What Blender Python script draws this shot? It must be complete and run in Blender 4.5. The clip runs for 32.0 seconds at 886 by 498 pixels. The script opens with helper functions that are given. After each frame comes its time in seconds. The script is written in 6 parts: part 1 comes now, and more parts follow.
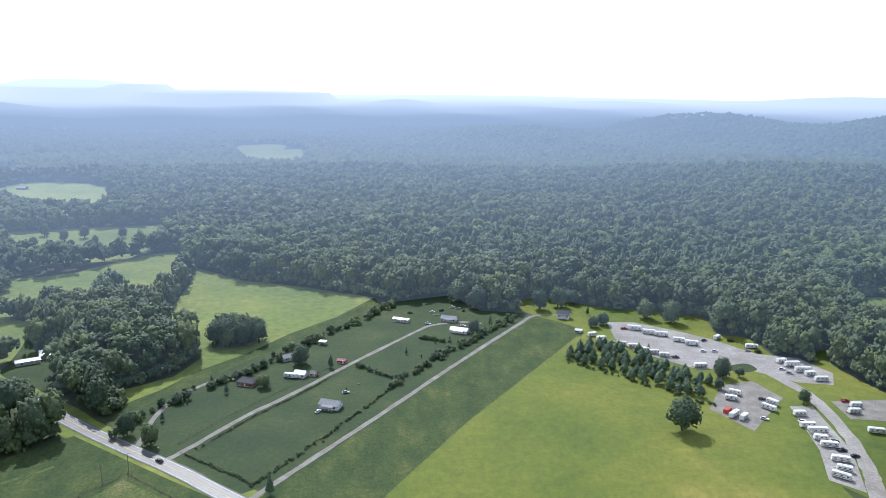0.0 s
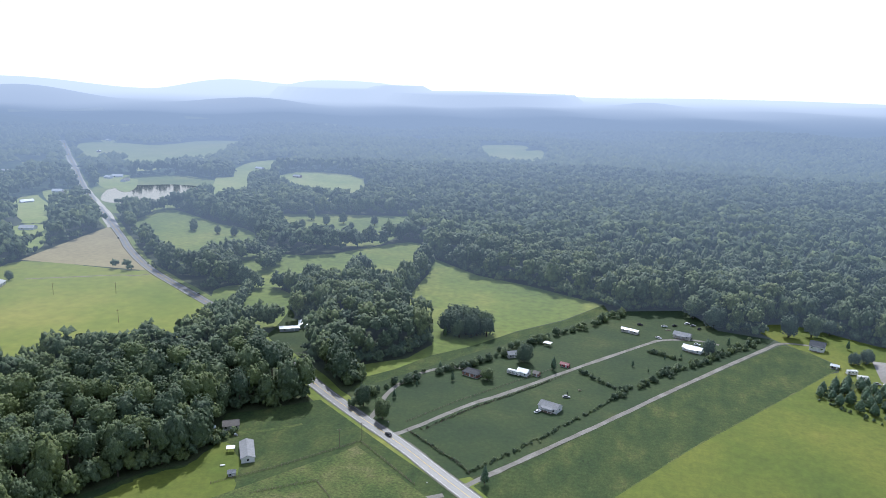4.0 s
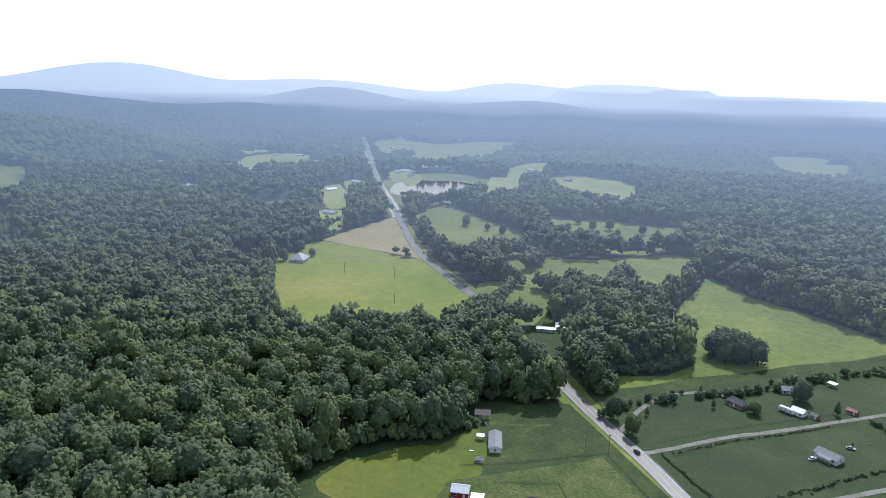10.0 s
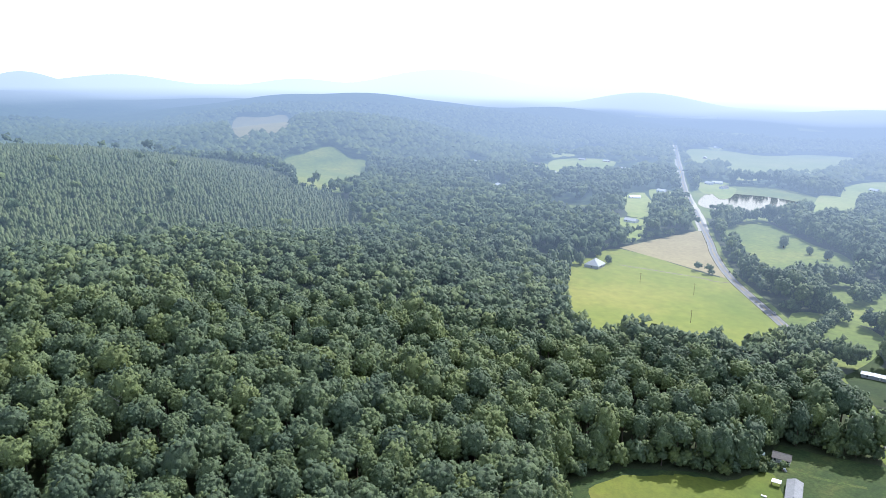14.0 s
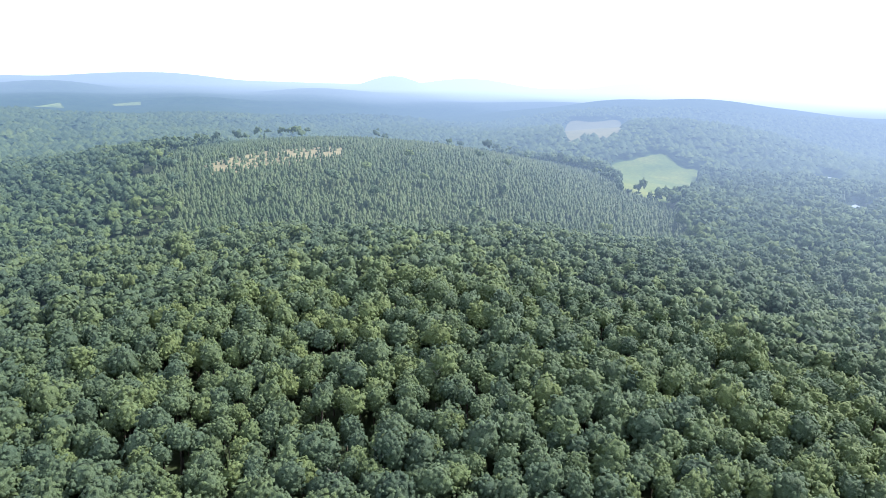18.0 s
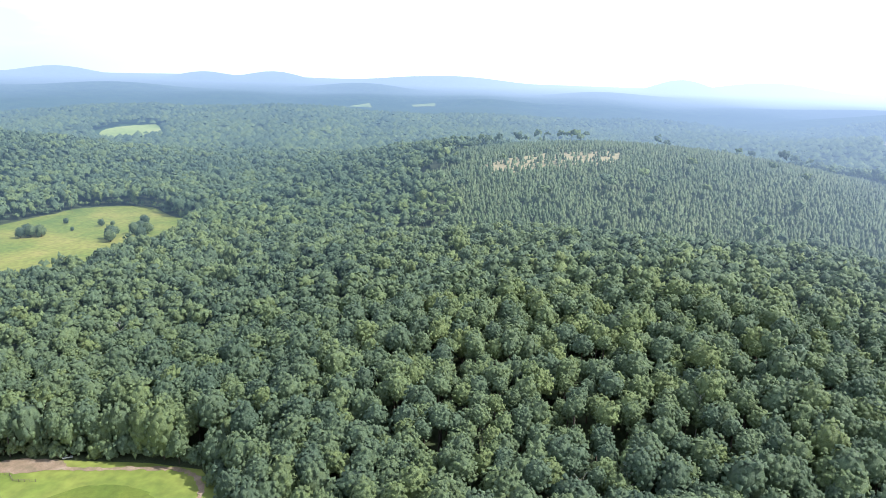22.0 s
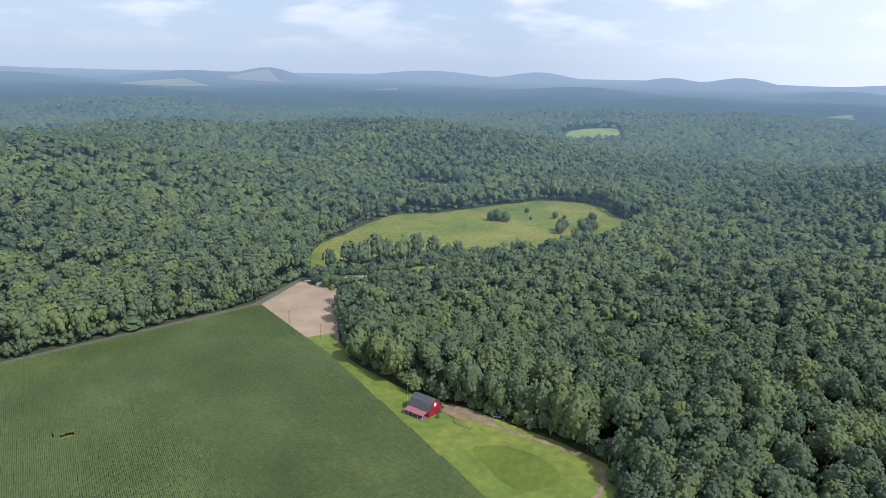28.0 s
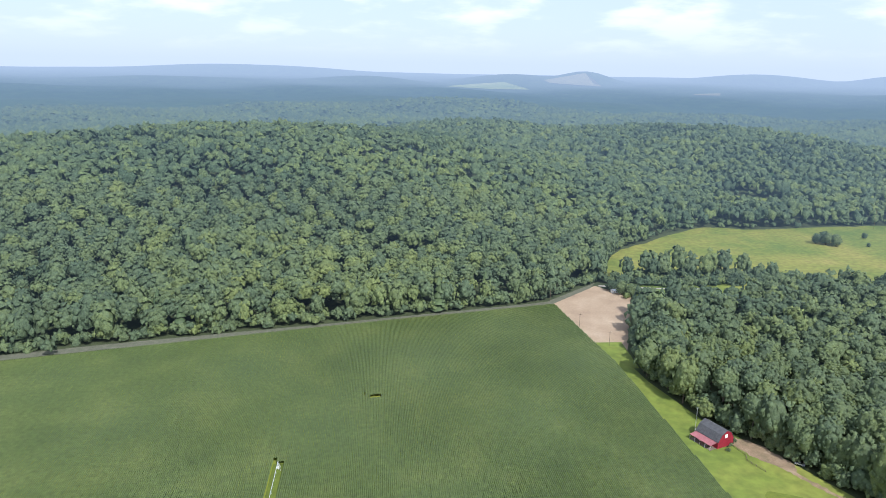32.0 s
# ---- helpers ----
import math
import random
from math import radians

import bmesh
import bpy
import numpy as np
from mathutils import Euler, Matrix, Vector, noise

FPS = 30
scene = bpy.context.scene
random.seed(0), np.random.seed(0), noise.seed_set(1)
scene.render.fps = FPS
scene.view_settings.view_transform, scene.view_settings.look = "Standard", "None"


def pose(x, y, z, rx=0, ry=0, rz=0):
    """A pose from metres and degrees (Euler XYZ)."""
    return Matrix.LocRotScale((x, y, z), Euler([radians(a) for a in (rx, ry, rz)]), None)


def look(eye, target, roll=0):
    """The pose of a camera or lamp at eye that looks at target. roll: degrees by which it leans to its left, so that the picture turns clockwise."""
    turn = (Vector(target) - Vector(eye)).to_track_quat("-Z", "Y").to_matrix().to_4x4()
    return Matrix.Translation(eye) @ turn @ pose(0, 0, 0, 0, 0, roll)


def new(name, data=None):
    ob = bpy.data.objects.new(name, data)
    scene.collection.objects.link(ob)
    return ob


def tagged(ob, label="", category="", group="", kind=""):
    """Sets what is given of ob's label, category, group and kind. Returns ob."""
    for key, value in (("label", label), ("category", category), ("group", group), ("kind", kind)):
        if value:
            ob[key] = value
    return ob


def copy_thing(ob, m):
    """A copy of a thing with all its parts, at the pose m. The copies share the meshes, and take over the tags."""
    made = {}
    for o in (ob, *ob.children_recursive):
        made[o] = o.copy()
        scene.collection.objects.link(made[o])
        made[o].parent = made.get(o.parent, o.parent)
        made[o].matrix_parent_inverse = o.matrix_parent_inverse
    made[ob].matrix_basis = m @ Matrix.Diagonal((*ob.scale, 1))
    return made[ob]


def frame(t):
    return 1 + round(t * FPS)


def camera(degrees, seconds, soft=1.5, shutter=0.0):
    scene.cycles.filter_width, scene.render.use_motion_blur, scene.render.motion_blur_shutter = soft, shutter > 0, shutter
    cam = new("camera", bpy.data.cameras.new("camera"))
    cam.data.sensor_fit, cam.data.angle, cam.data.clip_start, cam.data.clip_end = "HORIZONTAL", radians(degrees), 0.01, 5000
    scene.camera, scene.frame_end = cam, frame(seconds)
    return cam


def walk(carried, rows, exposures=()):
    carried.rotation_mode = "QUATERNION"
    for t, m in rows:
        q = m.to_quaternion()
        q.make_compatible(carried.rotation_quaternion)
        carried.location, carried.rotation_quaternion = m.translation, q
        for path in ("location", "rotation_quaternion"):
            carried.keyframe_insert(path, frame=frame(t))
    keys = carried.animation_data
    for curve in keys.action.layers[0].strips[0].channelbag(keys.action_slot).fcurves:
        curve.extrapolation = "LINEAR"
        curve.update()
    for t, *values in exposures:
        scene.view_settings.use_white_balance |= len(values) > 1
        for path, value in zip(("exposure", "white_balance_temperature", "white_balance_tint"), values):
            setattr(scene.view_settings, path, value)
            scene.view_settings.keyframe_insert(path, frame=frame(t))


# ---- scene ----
# ---- camera ----
cam = camera(64.5, 32.0, 0.8)
EYE = 180.0
# seconds, yaw, pitch, lean: the drone hangs still and turns to its left
ROWS = [
    (0.0, -0.00, -13.10, -0.83),
    (0.5, 2.61, -13.13, -0.89),
    (1.0, 5.23, -13.15, -0.99),
    (1.5, 7.81, -13.16, -1.00),
    (2.0, 10.26, -13.17, -1.02),
    (2.5, 12.71, -13.18, -1.02),
    (3.0, 15.12, -13.21, -1.04),
    (3.5, 17.43, -13.23, -1.13),
    (5.5, 24.29, -13.27, -1.19),
    (6.0, 26.01, -13.28, -1.22),
    (6.5, 27.70, -13.29, -1.22),
    (7.0, 29.71, -13.31, -1.21),
    (7.5, 31.62, -13.31, -1.24),
    (8.0, 33.54, -13.33, -1.30),
    (8.5, 35.47, -13.36, -1.34),
    (9.0, 37.42, -13.37, -1.35),
    (9.5, 39.34, -13.40, -1.37),
    (10.0, 41.29, -13.40, -1.36),
    (10.5, 43.33, -13.41, -1.33),
    (11.0, 45.75, -13.41, -1.34),
    (11.5, 48.46, -13.42, -1.35),
    (12.0, 51.25, -13.43, -1.37),
    (12.5, 54.84, -13.46, -1.35),
    (13.0, 58.80, -13.49, -1.38),
    (13.5, 62.54, -13.55, -1.43),
    (14.0, 65.83, -13.57, -1.37),
    (14.5, 69.10, -13.58, -1.37),
    (16.5, 82.31, -13.72, -1.60),
    (17.0, 85.64, -13.76, -1.52),
    (17.5, 88.98, -13.83, -1.56),
    (18.0, 92.13, -13.86, -1.56),
    (18.5, 94.73, -13.89, -1.62),
    (19.0, 97.21, -13.94, -1.61),
    (19.5, 99.75, -13.98, -1.62),
    (20.0, 102.50, -14.01, -1.62),
    (20.5, 105.44, -14.04, -1.65),
    (21.0, 108.39, -14.10, -1.67),
    (21.5, 111.38, -14.14, -1.60),
    (22.0, 114.40, -14.18, -1.57),
    (22.5, 117.47, -14.21, -1.56),
    (23.0, 120.53, -14.26, -1.55),
    (23.5, 123.40, -14.29, -1.59),
    (24.0, 126.41, -14.34, -1.54),
    (24.5, 129.29, -14.38, -1.49),
    (25.0, 132.20, -14.40, -1.53),
    (25.5, 135.15, -14.42, -1.55),
    (27.5, 147.10, -14.57, -1.45),
    (28.0, 150.10, -14.61, -1.41),
    (28.5, 153.12, -14.67, -1.36),
    (29.0, 156.17, -14.71, -1.32),
    (29.5, 159.22, -14.75, -1.25),
    (30.0, 162.29, -14.78, -1.27),
    (30.5, 165.41, -14.80, -1.21),
    (31.0, 168.53, -14.81, -1.16),
    (31.5, 171.65, -14.81, -1.07),
    (32.0, 174.78, -14.84, -1.07),
]
walk(cam, [(t, pose(0, 0, EYE, 90 + pitch, lean, yaw)) for t, yaw, pitch, lean in ROWS], [(0.0, -0.2, 5670, 10), (6.0, -0.6, 5670, 10), (8.0, -0.75, 5670, 10), (10.0, -0.5, 5670, 10), (13.0, 0.05, 5720, 10), (17.0, 0.35, 5770, 10), (22.0, 0.45, 5770, 10), (24.0, 0.2, 5770, 10), (28.0, -0.3, 5820, 10), (32.0, 0.05, 5870, 10)])

# ---- sun and sky ----
SUN_AZ, SUN_EL = 21.0, 48.0          # degrees to the left of +y, and above the horizon
SUN_WAY = Vector((-math.sin(radians(SUN_AZ)) * math.cos(radians(SUN_EL)), math.cos(radians(SUN_AZ)) * math.cos(radians(SUN_EL)), math.sin(radians(SUN_EL))))
lamp = bpy.data.lights.new("sun", "SUN")
lamp.energy, lamp.angle, lamp.color = 5.0, radians(0.6), (1.0, 0.945, 0.85)
sun = new("sun", lamp)
sun.matrix_world = look((0, 0, 0), -SUN_WAY)
sun.location = SUN_WAY * 600

world = bpy.data.worlds.new("sky")
scene.world = world
world.use_nodes = True
wn, wl = world.node_tree.nodes, world.node_tree.links
wn.clear()
w_out, w_bg, w_sky = wn.new("ShaderNodeOutputWorld"), wn.new("ShaderNodeBackground"), wn.new("ShaderNodeTexSky")
w_sky.sky_type, w_sky.sun_disc = "NISHITA", False
w_sky.sun_elevation, w_sky.sun_rotation = radians(SUN_EL), radians(-SUN_AZ)
w_sky.air_density, w_sky.dust_density, w_sky.altitude = 1.0, 1.2, 200
w_bg.inputs["Strength"].default_value = 0.15
# summer haze towards the sun, and flat rows of small cumulus away from it
w_co, w_sep, w_up, w_lift, w_flat = wn.new("ShaderNodeTexCoord"), wn.new("ShaderNodeSeparateXYZ"), wn.new("ShaderNodeMath"), wn.new("ShaderNodeMath"), wn.new("ShaderNodeVectorMath")
w_up.operation, w_lift.operation, w_flat.operation = "MAXIMUM", "ADD", "DIVIDE"
w_up.inputs[1].default_value, w_lift.inputs[1].default_value = 0.0, 0.24
wl.new(w_co.outputs["Generated"], w_sep.inputs[0])
wl.new(w_sep.outputs["Z"], w_up.inputs[0])
wl.new(w_up.outputs[0], w_lift.inputs[0])
wl.new(w_co.outputs["Generated"], w_flat.inputs[0])
wl.new(w_lift.outputs[0], w_flat.inputs[1])
w_noise, w_ramp = wn.new("ShaderNodeTexNoise"), wn.new("ShaderNodeValToRGB")
w_noise.inputs["Scale"].default_value, w_noise.inputs["Detail"].default_value, w_noise.inputs["Roughness"].default_value = 2.6, 6, 0.5
w_ramp.color_ramp.elements[0].position, w_ramp.color_ramp.elements[1].position = 0.44, 0.66
w_ramp.color_ramp.interpolation = "EASE"
wl.new(w_flat.outputs["Vector"], w_noise.inputs["Vector"])
wl.new(w_noise.outputs["Fac"], w_ramp.inputs["Fac"])
# clouds melt into the haze at the horizon
w_low, w_cloud, w_amount = wn.new("ShaderNodeMapRange"), wn.new("ShaderNodeMath"), wn.new("ShaderNodeMath")
w_low.inputs["From Min"].default_value, w_low.inputs["From Max"].default_value = 0.01, 0.09
w_cloud.operation, w_amount.operation = "MULTIPLY", "MULTIPLY"
w_amount.inputs[1].default_value = 0.85
wl.new(w_sep.outputs["Z"], w_low.inputs["Value"])
wl.new(w_ramp.outputs["Color"], w_cloud.inputs[0])
wl.new(w_low.outputs["Result"], w_cloud.inputs[1])
wl.new(w_cloud.outputs[0], w_amount.inputs[0])
# the veil of haze over the blue
w_thin, w_puff, w_dot, w_add, w_mix = wn.new("ShaderNodeMix"), wn.new("ShaderNodeMix"), wn.new("ShaderNodeVectorMath"), wn.new("ShaderNodeMapRange"), wn.new("ShaderNodeMix")
w_thin.data_type = w_puff.data_type = w_mix.data_type = "RGBA"
w_thin.inputs["Factor"].default_value = 0.8
w_thin.inputs["B"].default_value = (5.1, 5.8, 7.0, 1)
w_puff.inputs["B"].default_value = (8.4, 8.4, 8.5, 1)
w_mix.inputs["B"].default_value = (10.6, 10.6, 10.5, 1)
w_dot.operation = "DOT_PRODUCT"
w_dot.inputs[1].default_value = (-math.sin(radians(SUN_AZ + 10)), math.cos(radians(SUN_AZ + 10)), 0.0)
w_add.inputs["From Min"].default_value, w_add.inputs["From Max"].default_value = -0.4, 0.55
wl.new(w_co.outputs["Generated"], w_dot.inputs[0])
wl.new(w_dot.outputs["Value"], w_add.inputs["Value"])
wl.new(w_sky.outputs["Color"], w_thin.inputs["A"])
# deeper blue and less haze towards the zenith
w_high, w_deep, w_veil = wn.new("ShaderNodeMapRange"), wn.new("ShaderNodeMix"), wn.new("ShaderNodeMath")
w_high.inputs["From Min"].default_value, w_high.inputs["From Max"].default_value = 0.12, 0.7
w_high.interpolation_type = "SMOOTHSTEP"
w_deep.data_type = "RGBA"
w_deep.inputs["B"].default_value = (1.7, 2.5, 4.1, 1)
w_veil.operation, w_veil.inputs[1].default_value, w_veil.inputs[2].default_value = "MULTIPLY_ADD", -0.72, 1.0
w_thick = wn.new("ShaderNodeMath")
w_thick.operation = "MULTIPLY"
wl.new(w_sep.outputs["Z"], w_high.inputs["Value"])
wl.new(w_high.outputs["Result"], w_deep.inputs["Factor"])
wl.new(w_high.outputs["Result"], w_veil.inputs[0])
wl.new(w_thin.outputs["Result"], w_deep.inputs["A"])
wl.new(w_deep.outputs["Result"], w_puff.inputs["A"])
wl.new(w_amount.outputs[0], w_puff.inputs["Factor"])
wl.new(w_puff.outputs["Result"], w_mix.inputs["A"])
wl.new(w_add.outputs["Result"], w_thick.inputs[0])
wl.new(w_veil.outputs[0], w_thick.inputs[1])
wl.new(w_thick.outputs[0], w_mix.inputs["Factor"])
wl.new(w_mix.outputs["Result"], w_bg.inputs["Color"])
wl.new(w_bg.outputs["Background"], w_out.inputs["Surface"])

from mathutils import geometry


# ---- materials ----
def material(name, colours, scale=1.0, rough=0.8, metal=0.0, bump=0.0, detail=6, fine=0.0, translucent=0.0, tint=False, island=False, speckle=0.0, sheen=0.5, random_object=0.0, haze_glow=None, stretch=(1, 1, 1), grit=0.42):
    """A procedural surface: colours over a noise of that size (1/metres), with finer grain, relief, and, for what
    stands far off, haze painted in as emission.
    """
    m = bpy.data.materials.new(name)
    m.use_nodes = True
    n, l = m.node_tree.nodes, m.node_tree.links
    p = n["Principled BSDF"]
    out = n["Material Output"]
    p.inputs["Roughness"].default_value, p.inputs["Metallic"].default_value = rough, metal
    p.inputs["Specular IOR Level"].default_value = sheen
    geo, mp = n.new("ShaderNodeNewGeometry"), n.new("ShaderNodeMapping")
    mp.inputs["Scale"].default_value = stretch
    tex, ramp = n.new("ShaderNodeTexNoise"), n.new("ShaderNodeValToRGB")
    tex.inputs["Scale"].default_value, tex.inputs["Detail"].default_value, tex.inputs["Roughness"].default_value = scale, detail, 0.6
    l.new(geo.outputs["Position"], mp.inputs["Vector"])
    l.new(mp.outputs["Vector"], tex.inputs["Vector"])
    els = ramp.color_ramp.elements
    while len(els) < len(colours):
        els.new(0.5)
    for i, c in enumerate(colours):
        els[i].position = 0.28 + 0.44 * i / max(1, len(colours) - 1)
        els[i].color = (*c, 1)
    fac = tex.outputs["Fac"]
    if tint:
        at, add = n.new("ShaderNodeAttribute"), n.new("ShaderNodeMath")
        at.attribute_name = "tint"
        add.operation = "MULTIPLY_ADD"
        add.inputs[1].default_value = 0.55
        l.new(at.outputs["Fac"], add.inputs[0])
        sc = n.new("ShaderNodeMath")
        sc.operation = "MULTIPLY"
        sc.inputs[1].default_value = 0.45
        l.new(fac, sc.inputs[0])
        l.new(sc.outputs[0], add.inputs[2])
        fac = add.outputs[0]
    if random_object:
        ob, add = n.new("ShaderNodeObjectInfo"), n.new("ShaderNodeMath")
        add.operation = "MULTIPLY_ADD"
        add.inputs[1].default_value = random_object
        l.new(ob.outputs["Random"], add.inputs[0])
        l.new(fac, add.inputs[2])
        sub = n.new("ShaderNodeMath")
        sub.operation = "SUBTRACT"
        sub.inputs[1].default_value = random_object / 2
        l.new(add.outputs[0], sub.inputs[0])
        fac = sub.outputs[0]
    l.new(fac, ramp.inputs["Fac"])
    col = ramp.outputs["Color"]
    if fine or island:
        hsv = n.new("ShaderNodeHueSaturation")
        l.new(col, hsv.inputs["Color"])
        rng = n.new("ShaderNodeMapRange")
        rng.inputs["To Min"].default_value, rng.inputs["To Max"].default_value = 1 - (fine or 0.3), 1 + (fine or 0.3)
        if island:
            l.new(geo.outputs["Random Per Island"], rng.inputs["Value"])
        else:
            t2 = n.new("ShaderNodeTexNoise")
            t2.inputs["Scale"].default_value, t2.inputs["Detail"].default_value = scale * 14, 3
            l.new(mp.outputs["Vector"], t2.inputs["Vector"])
            rng.inputs["From Min"].default_value, rng.inputs["From Max"].default_value = 0.3, 0.7
            l.new(t2.outputs["Fac"], rng.inputs["Value"])
        l.new(rng.outputs["Result"], hsv.inputs["Value"])
        col = hsv.outputs["Color"]
    if speckle:
        h2, r2, t3 = n.new("ShaderNodeHueSaturation"), n.new("ShaderNodeMapRange"), n.new("ShaderNodeTexNoise")
        t3.inputs["Scale"].default_value, t3.inputs["Detail"].default_value, t3.inputs["Roughness"].default_value = speckle, 4, 0.75
        l.new(geo.outputs["Position"], t3.inputs["Vector"])
        r2.inputs["From Min"].default_value, r2.inputs["From Max"].default_value = 0.36, 0.64
        r2.inputs["To Min"].default_value, r2.inputs["To Max"].default_value = 1 - grit, 1 + grit
        l.new(t3.outputs["Fac"], r2.inputs["Value"])
        l.new(r2.outputs["Result"], h2.inputs["Value"])
        l.new(col, h2.inputs["Color"])
        col = h2.outputs["Color"]
    l.new(col, p.inputs["Base Color"])
    if bump:
        bp = n.new("ShaderNodeBump")
        bp.inputs["Strength"].default_value, bp.inputs["Distance"].default_value = 0.7, bump
        l.new(t3.outputs["Fac"] if speckle else tex.outputs["Fac"], bp.inputs["Height"])
        l.new(bp.outputs["Normal"], p.inputs["Normal"])
    shader = p.outputs["BSDF"]
    if translucent:
        tr, mx = n.new("ShaderNodeBsdfTranslucent"), n.new("ShaderNodeMixShader")
        mx.inputs["Fac"].default_value = translucent
        l.new(col, tr.inputs["Color"])
        l.new(shader, mx.inputs[1])
        l.new(tr.outputs["BSDF"], mx.inputs[2])
        shader = mx.outputs["Shader"]
    if haze_glow:
        shader = painted_haze(n, l, geo, shader, haze_glow)
    l.new(shader, out.inputs["Surface"])
    return m


def painted_haze(n, l, geo, shader, reach):
    """Paints haze onto the far country: a blue glow mixed into the surface, more the farther it lies and the nearer to
    the sun's side.
    """
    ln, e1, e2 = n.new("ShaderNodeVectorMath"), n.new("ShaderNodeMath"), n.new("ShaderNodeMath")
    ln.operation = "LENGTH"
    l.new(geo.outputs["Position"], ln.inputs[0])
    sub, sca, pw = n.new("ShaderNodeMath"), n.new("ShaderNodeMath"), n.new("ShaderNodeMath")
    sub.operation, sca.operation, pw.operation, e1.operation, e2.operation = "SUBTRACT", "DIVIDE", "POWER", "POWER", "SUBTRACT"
    sub.inputs[1].default_value = HAZE_START
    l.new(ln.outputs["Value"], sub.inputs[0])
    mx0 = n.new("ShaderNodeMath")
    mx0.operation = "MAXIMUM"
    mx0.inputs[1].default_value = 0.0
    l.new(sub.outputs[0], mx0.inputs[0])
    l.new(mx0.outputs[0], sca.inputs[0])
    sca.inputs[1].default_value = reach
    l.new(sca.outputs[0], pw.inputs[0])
    pw.inputs[1].default_value = HAZE_POWER
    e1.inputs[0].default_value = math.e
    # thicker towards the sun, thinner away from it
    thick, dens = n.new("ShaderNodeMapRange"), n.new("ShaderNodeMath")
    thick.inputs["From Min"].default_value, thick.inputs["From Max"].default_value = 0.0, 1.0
    thick.inputs["To Min"].default_value, thick.inputs["To Max"].default_value = -HAZE_THIN, -HAZE_THICK
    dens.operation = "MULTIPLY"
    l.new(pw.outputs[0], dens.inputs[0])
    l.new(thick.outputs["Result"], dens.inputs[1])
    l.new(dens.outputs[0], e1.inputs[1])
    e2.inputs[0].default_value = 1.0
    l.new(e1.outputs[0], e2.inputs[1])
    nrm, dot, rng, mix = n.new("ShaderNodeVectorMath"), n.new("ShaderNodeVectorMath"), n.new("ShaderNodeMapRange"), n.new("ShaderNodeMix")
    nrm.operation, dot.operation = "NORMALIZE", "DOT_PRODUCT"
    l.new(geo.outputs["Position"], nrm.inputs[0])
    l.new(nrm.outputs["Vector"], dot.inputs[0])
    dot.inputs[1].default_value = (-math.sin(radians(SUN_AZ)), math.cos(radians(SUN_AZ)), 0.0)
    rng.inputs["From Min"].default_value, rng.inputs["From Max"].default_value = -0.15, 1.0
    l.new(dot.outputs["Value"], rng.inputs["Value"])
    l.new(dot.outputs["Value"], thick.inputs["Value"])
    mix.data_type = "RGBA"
    mix.inputs["A"].default_value, mix.inputs["B"].default_value = HAZE_SHADE, HAZE_SUN
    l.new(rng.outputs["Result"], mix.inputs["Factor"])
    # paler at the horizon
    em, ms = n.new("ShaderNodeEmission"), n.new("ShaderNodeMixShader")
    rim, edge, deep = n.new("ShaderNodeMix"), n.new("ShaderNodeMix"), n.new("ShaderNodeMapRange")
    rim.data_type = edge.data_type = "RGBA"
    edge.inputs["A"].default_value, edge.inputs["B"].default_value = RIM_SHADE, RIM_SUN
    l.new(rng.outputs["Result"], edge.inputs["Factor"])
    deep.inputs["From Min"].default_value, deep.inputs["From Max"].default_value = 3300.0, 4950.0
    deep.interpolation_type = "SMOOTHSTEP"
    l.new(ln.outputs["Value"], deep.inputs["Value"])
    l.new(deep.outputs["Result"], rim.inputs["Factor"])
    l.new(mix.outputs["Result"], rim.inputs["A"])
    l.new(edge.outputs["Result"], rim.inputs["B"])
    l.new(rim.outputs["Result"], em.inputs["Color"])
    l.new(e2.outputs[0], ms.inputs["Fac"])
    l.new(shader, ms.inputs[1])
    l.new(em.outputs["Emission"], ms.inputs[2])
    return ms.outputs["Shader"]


# reach and glow colours of the haze painted into far surfaces
HAZE_START, HAZE_REACH, HAZE_POWER, HAZE_THIN, HAZE_THICK = 400.0, 2500.0, 1.2, 0.85, 2.3
HAZE_SHADE, HAZE_SUN = (0.23, 0.34, 0.51, 1), (0.45, 0.56, 0.76, 1)
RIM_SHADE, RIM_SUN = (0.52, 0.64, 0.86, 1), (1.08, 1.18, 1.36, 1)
LEAF = [(0.062, 0.094, 0.056), (0.088, 0.124, 0.068), (0.110, 0.148, 0.070), (0.132, 0.170, 0.066), (0.154, 0.188, 0.064)]
M = {}
LEAF_FAR = [(r * 1.0, g * 1.02, b * 1.02) for r, g, b in LEAF]
M["leaf"] = material("leaves", LEAF, 0.35, 0.55, translucent=0.12, tint=True, island=True, fine=0.12, speckle=2.4, bump=0.6, sheen=0.25, grit=0.4)
M["leaf_mid"] = material("leaves_mid", LEAF, 0.3, 0.6, translucent=0.12, tint=True, island=True, fine=0.14, speckle=1.5, bump=0.8, sheen=0.25, grit=0.48, haze_glow=HAZE_REACH)
M["leaf_far"] = material("leaves_far", LEAF_FAR, 0.12, 0.7, translucent=0.1, tint=True, fine=0.3, speckle=0.55, bump=2.2, sheen=0.2, haze_glow=HAZE_REACH)
M["pine"] = material("pine_needles", [(0.062, 0.106, 0.066), (0.096, 0.150, 0.084), (0.135, 0.185, 0.092)], 0.3, 0.6, tint=True, island=True, fine=0.25, speckle=1.6, bump=0.5)
M["pine_far"] = material("pine_far", [(0.044, 0.074, 0.028), (0.070, 0.102, 0.036), (0.104, 0.130, 0.044)], 0.008, 0.7, tint=True, fine=0.25, haze_glow=HAZE_REACH)
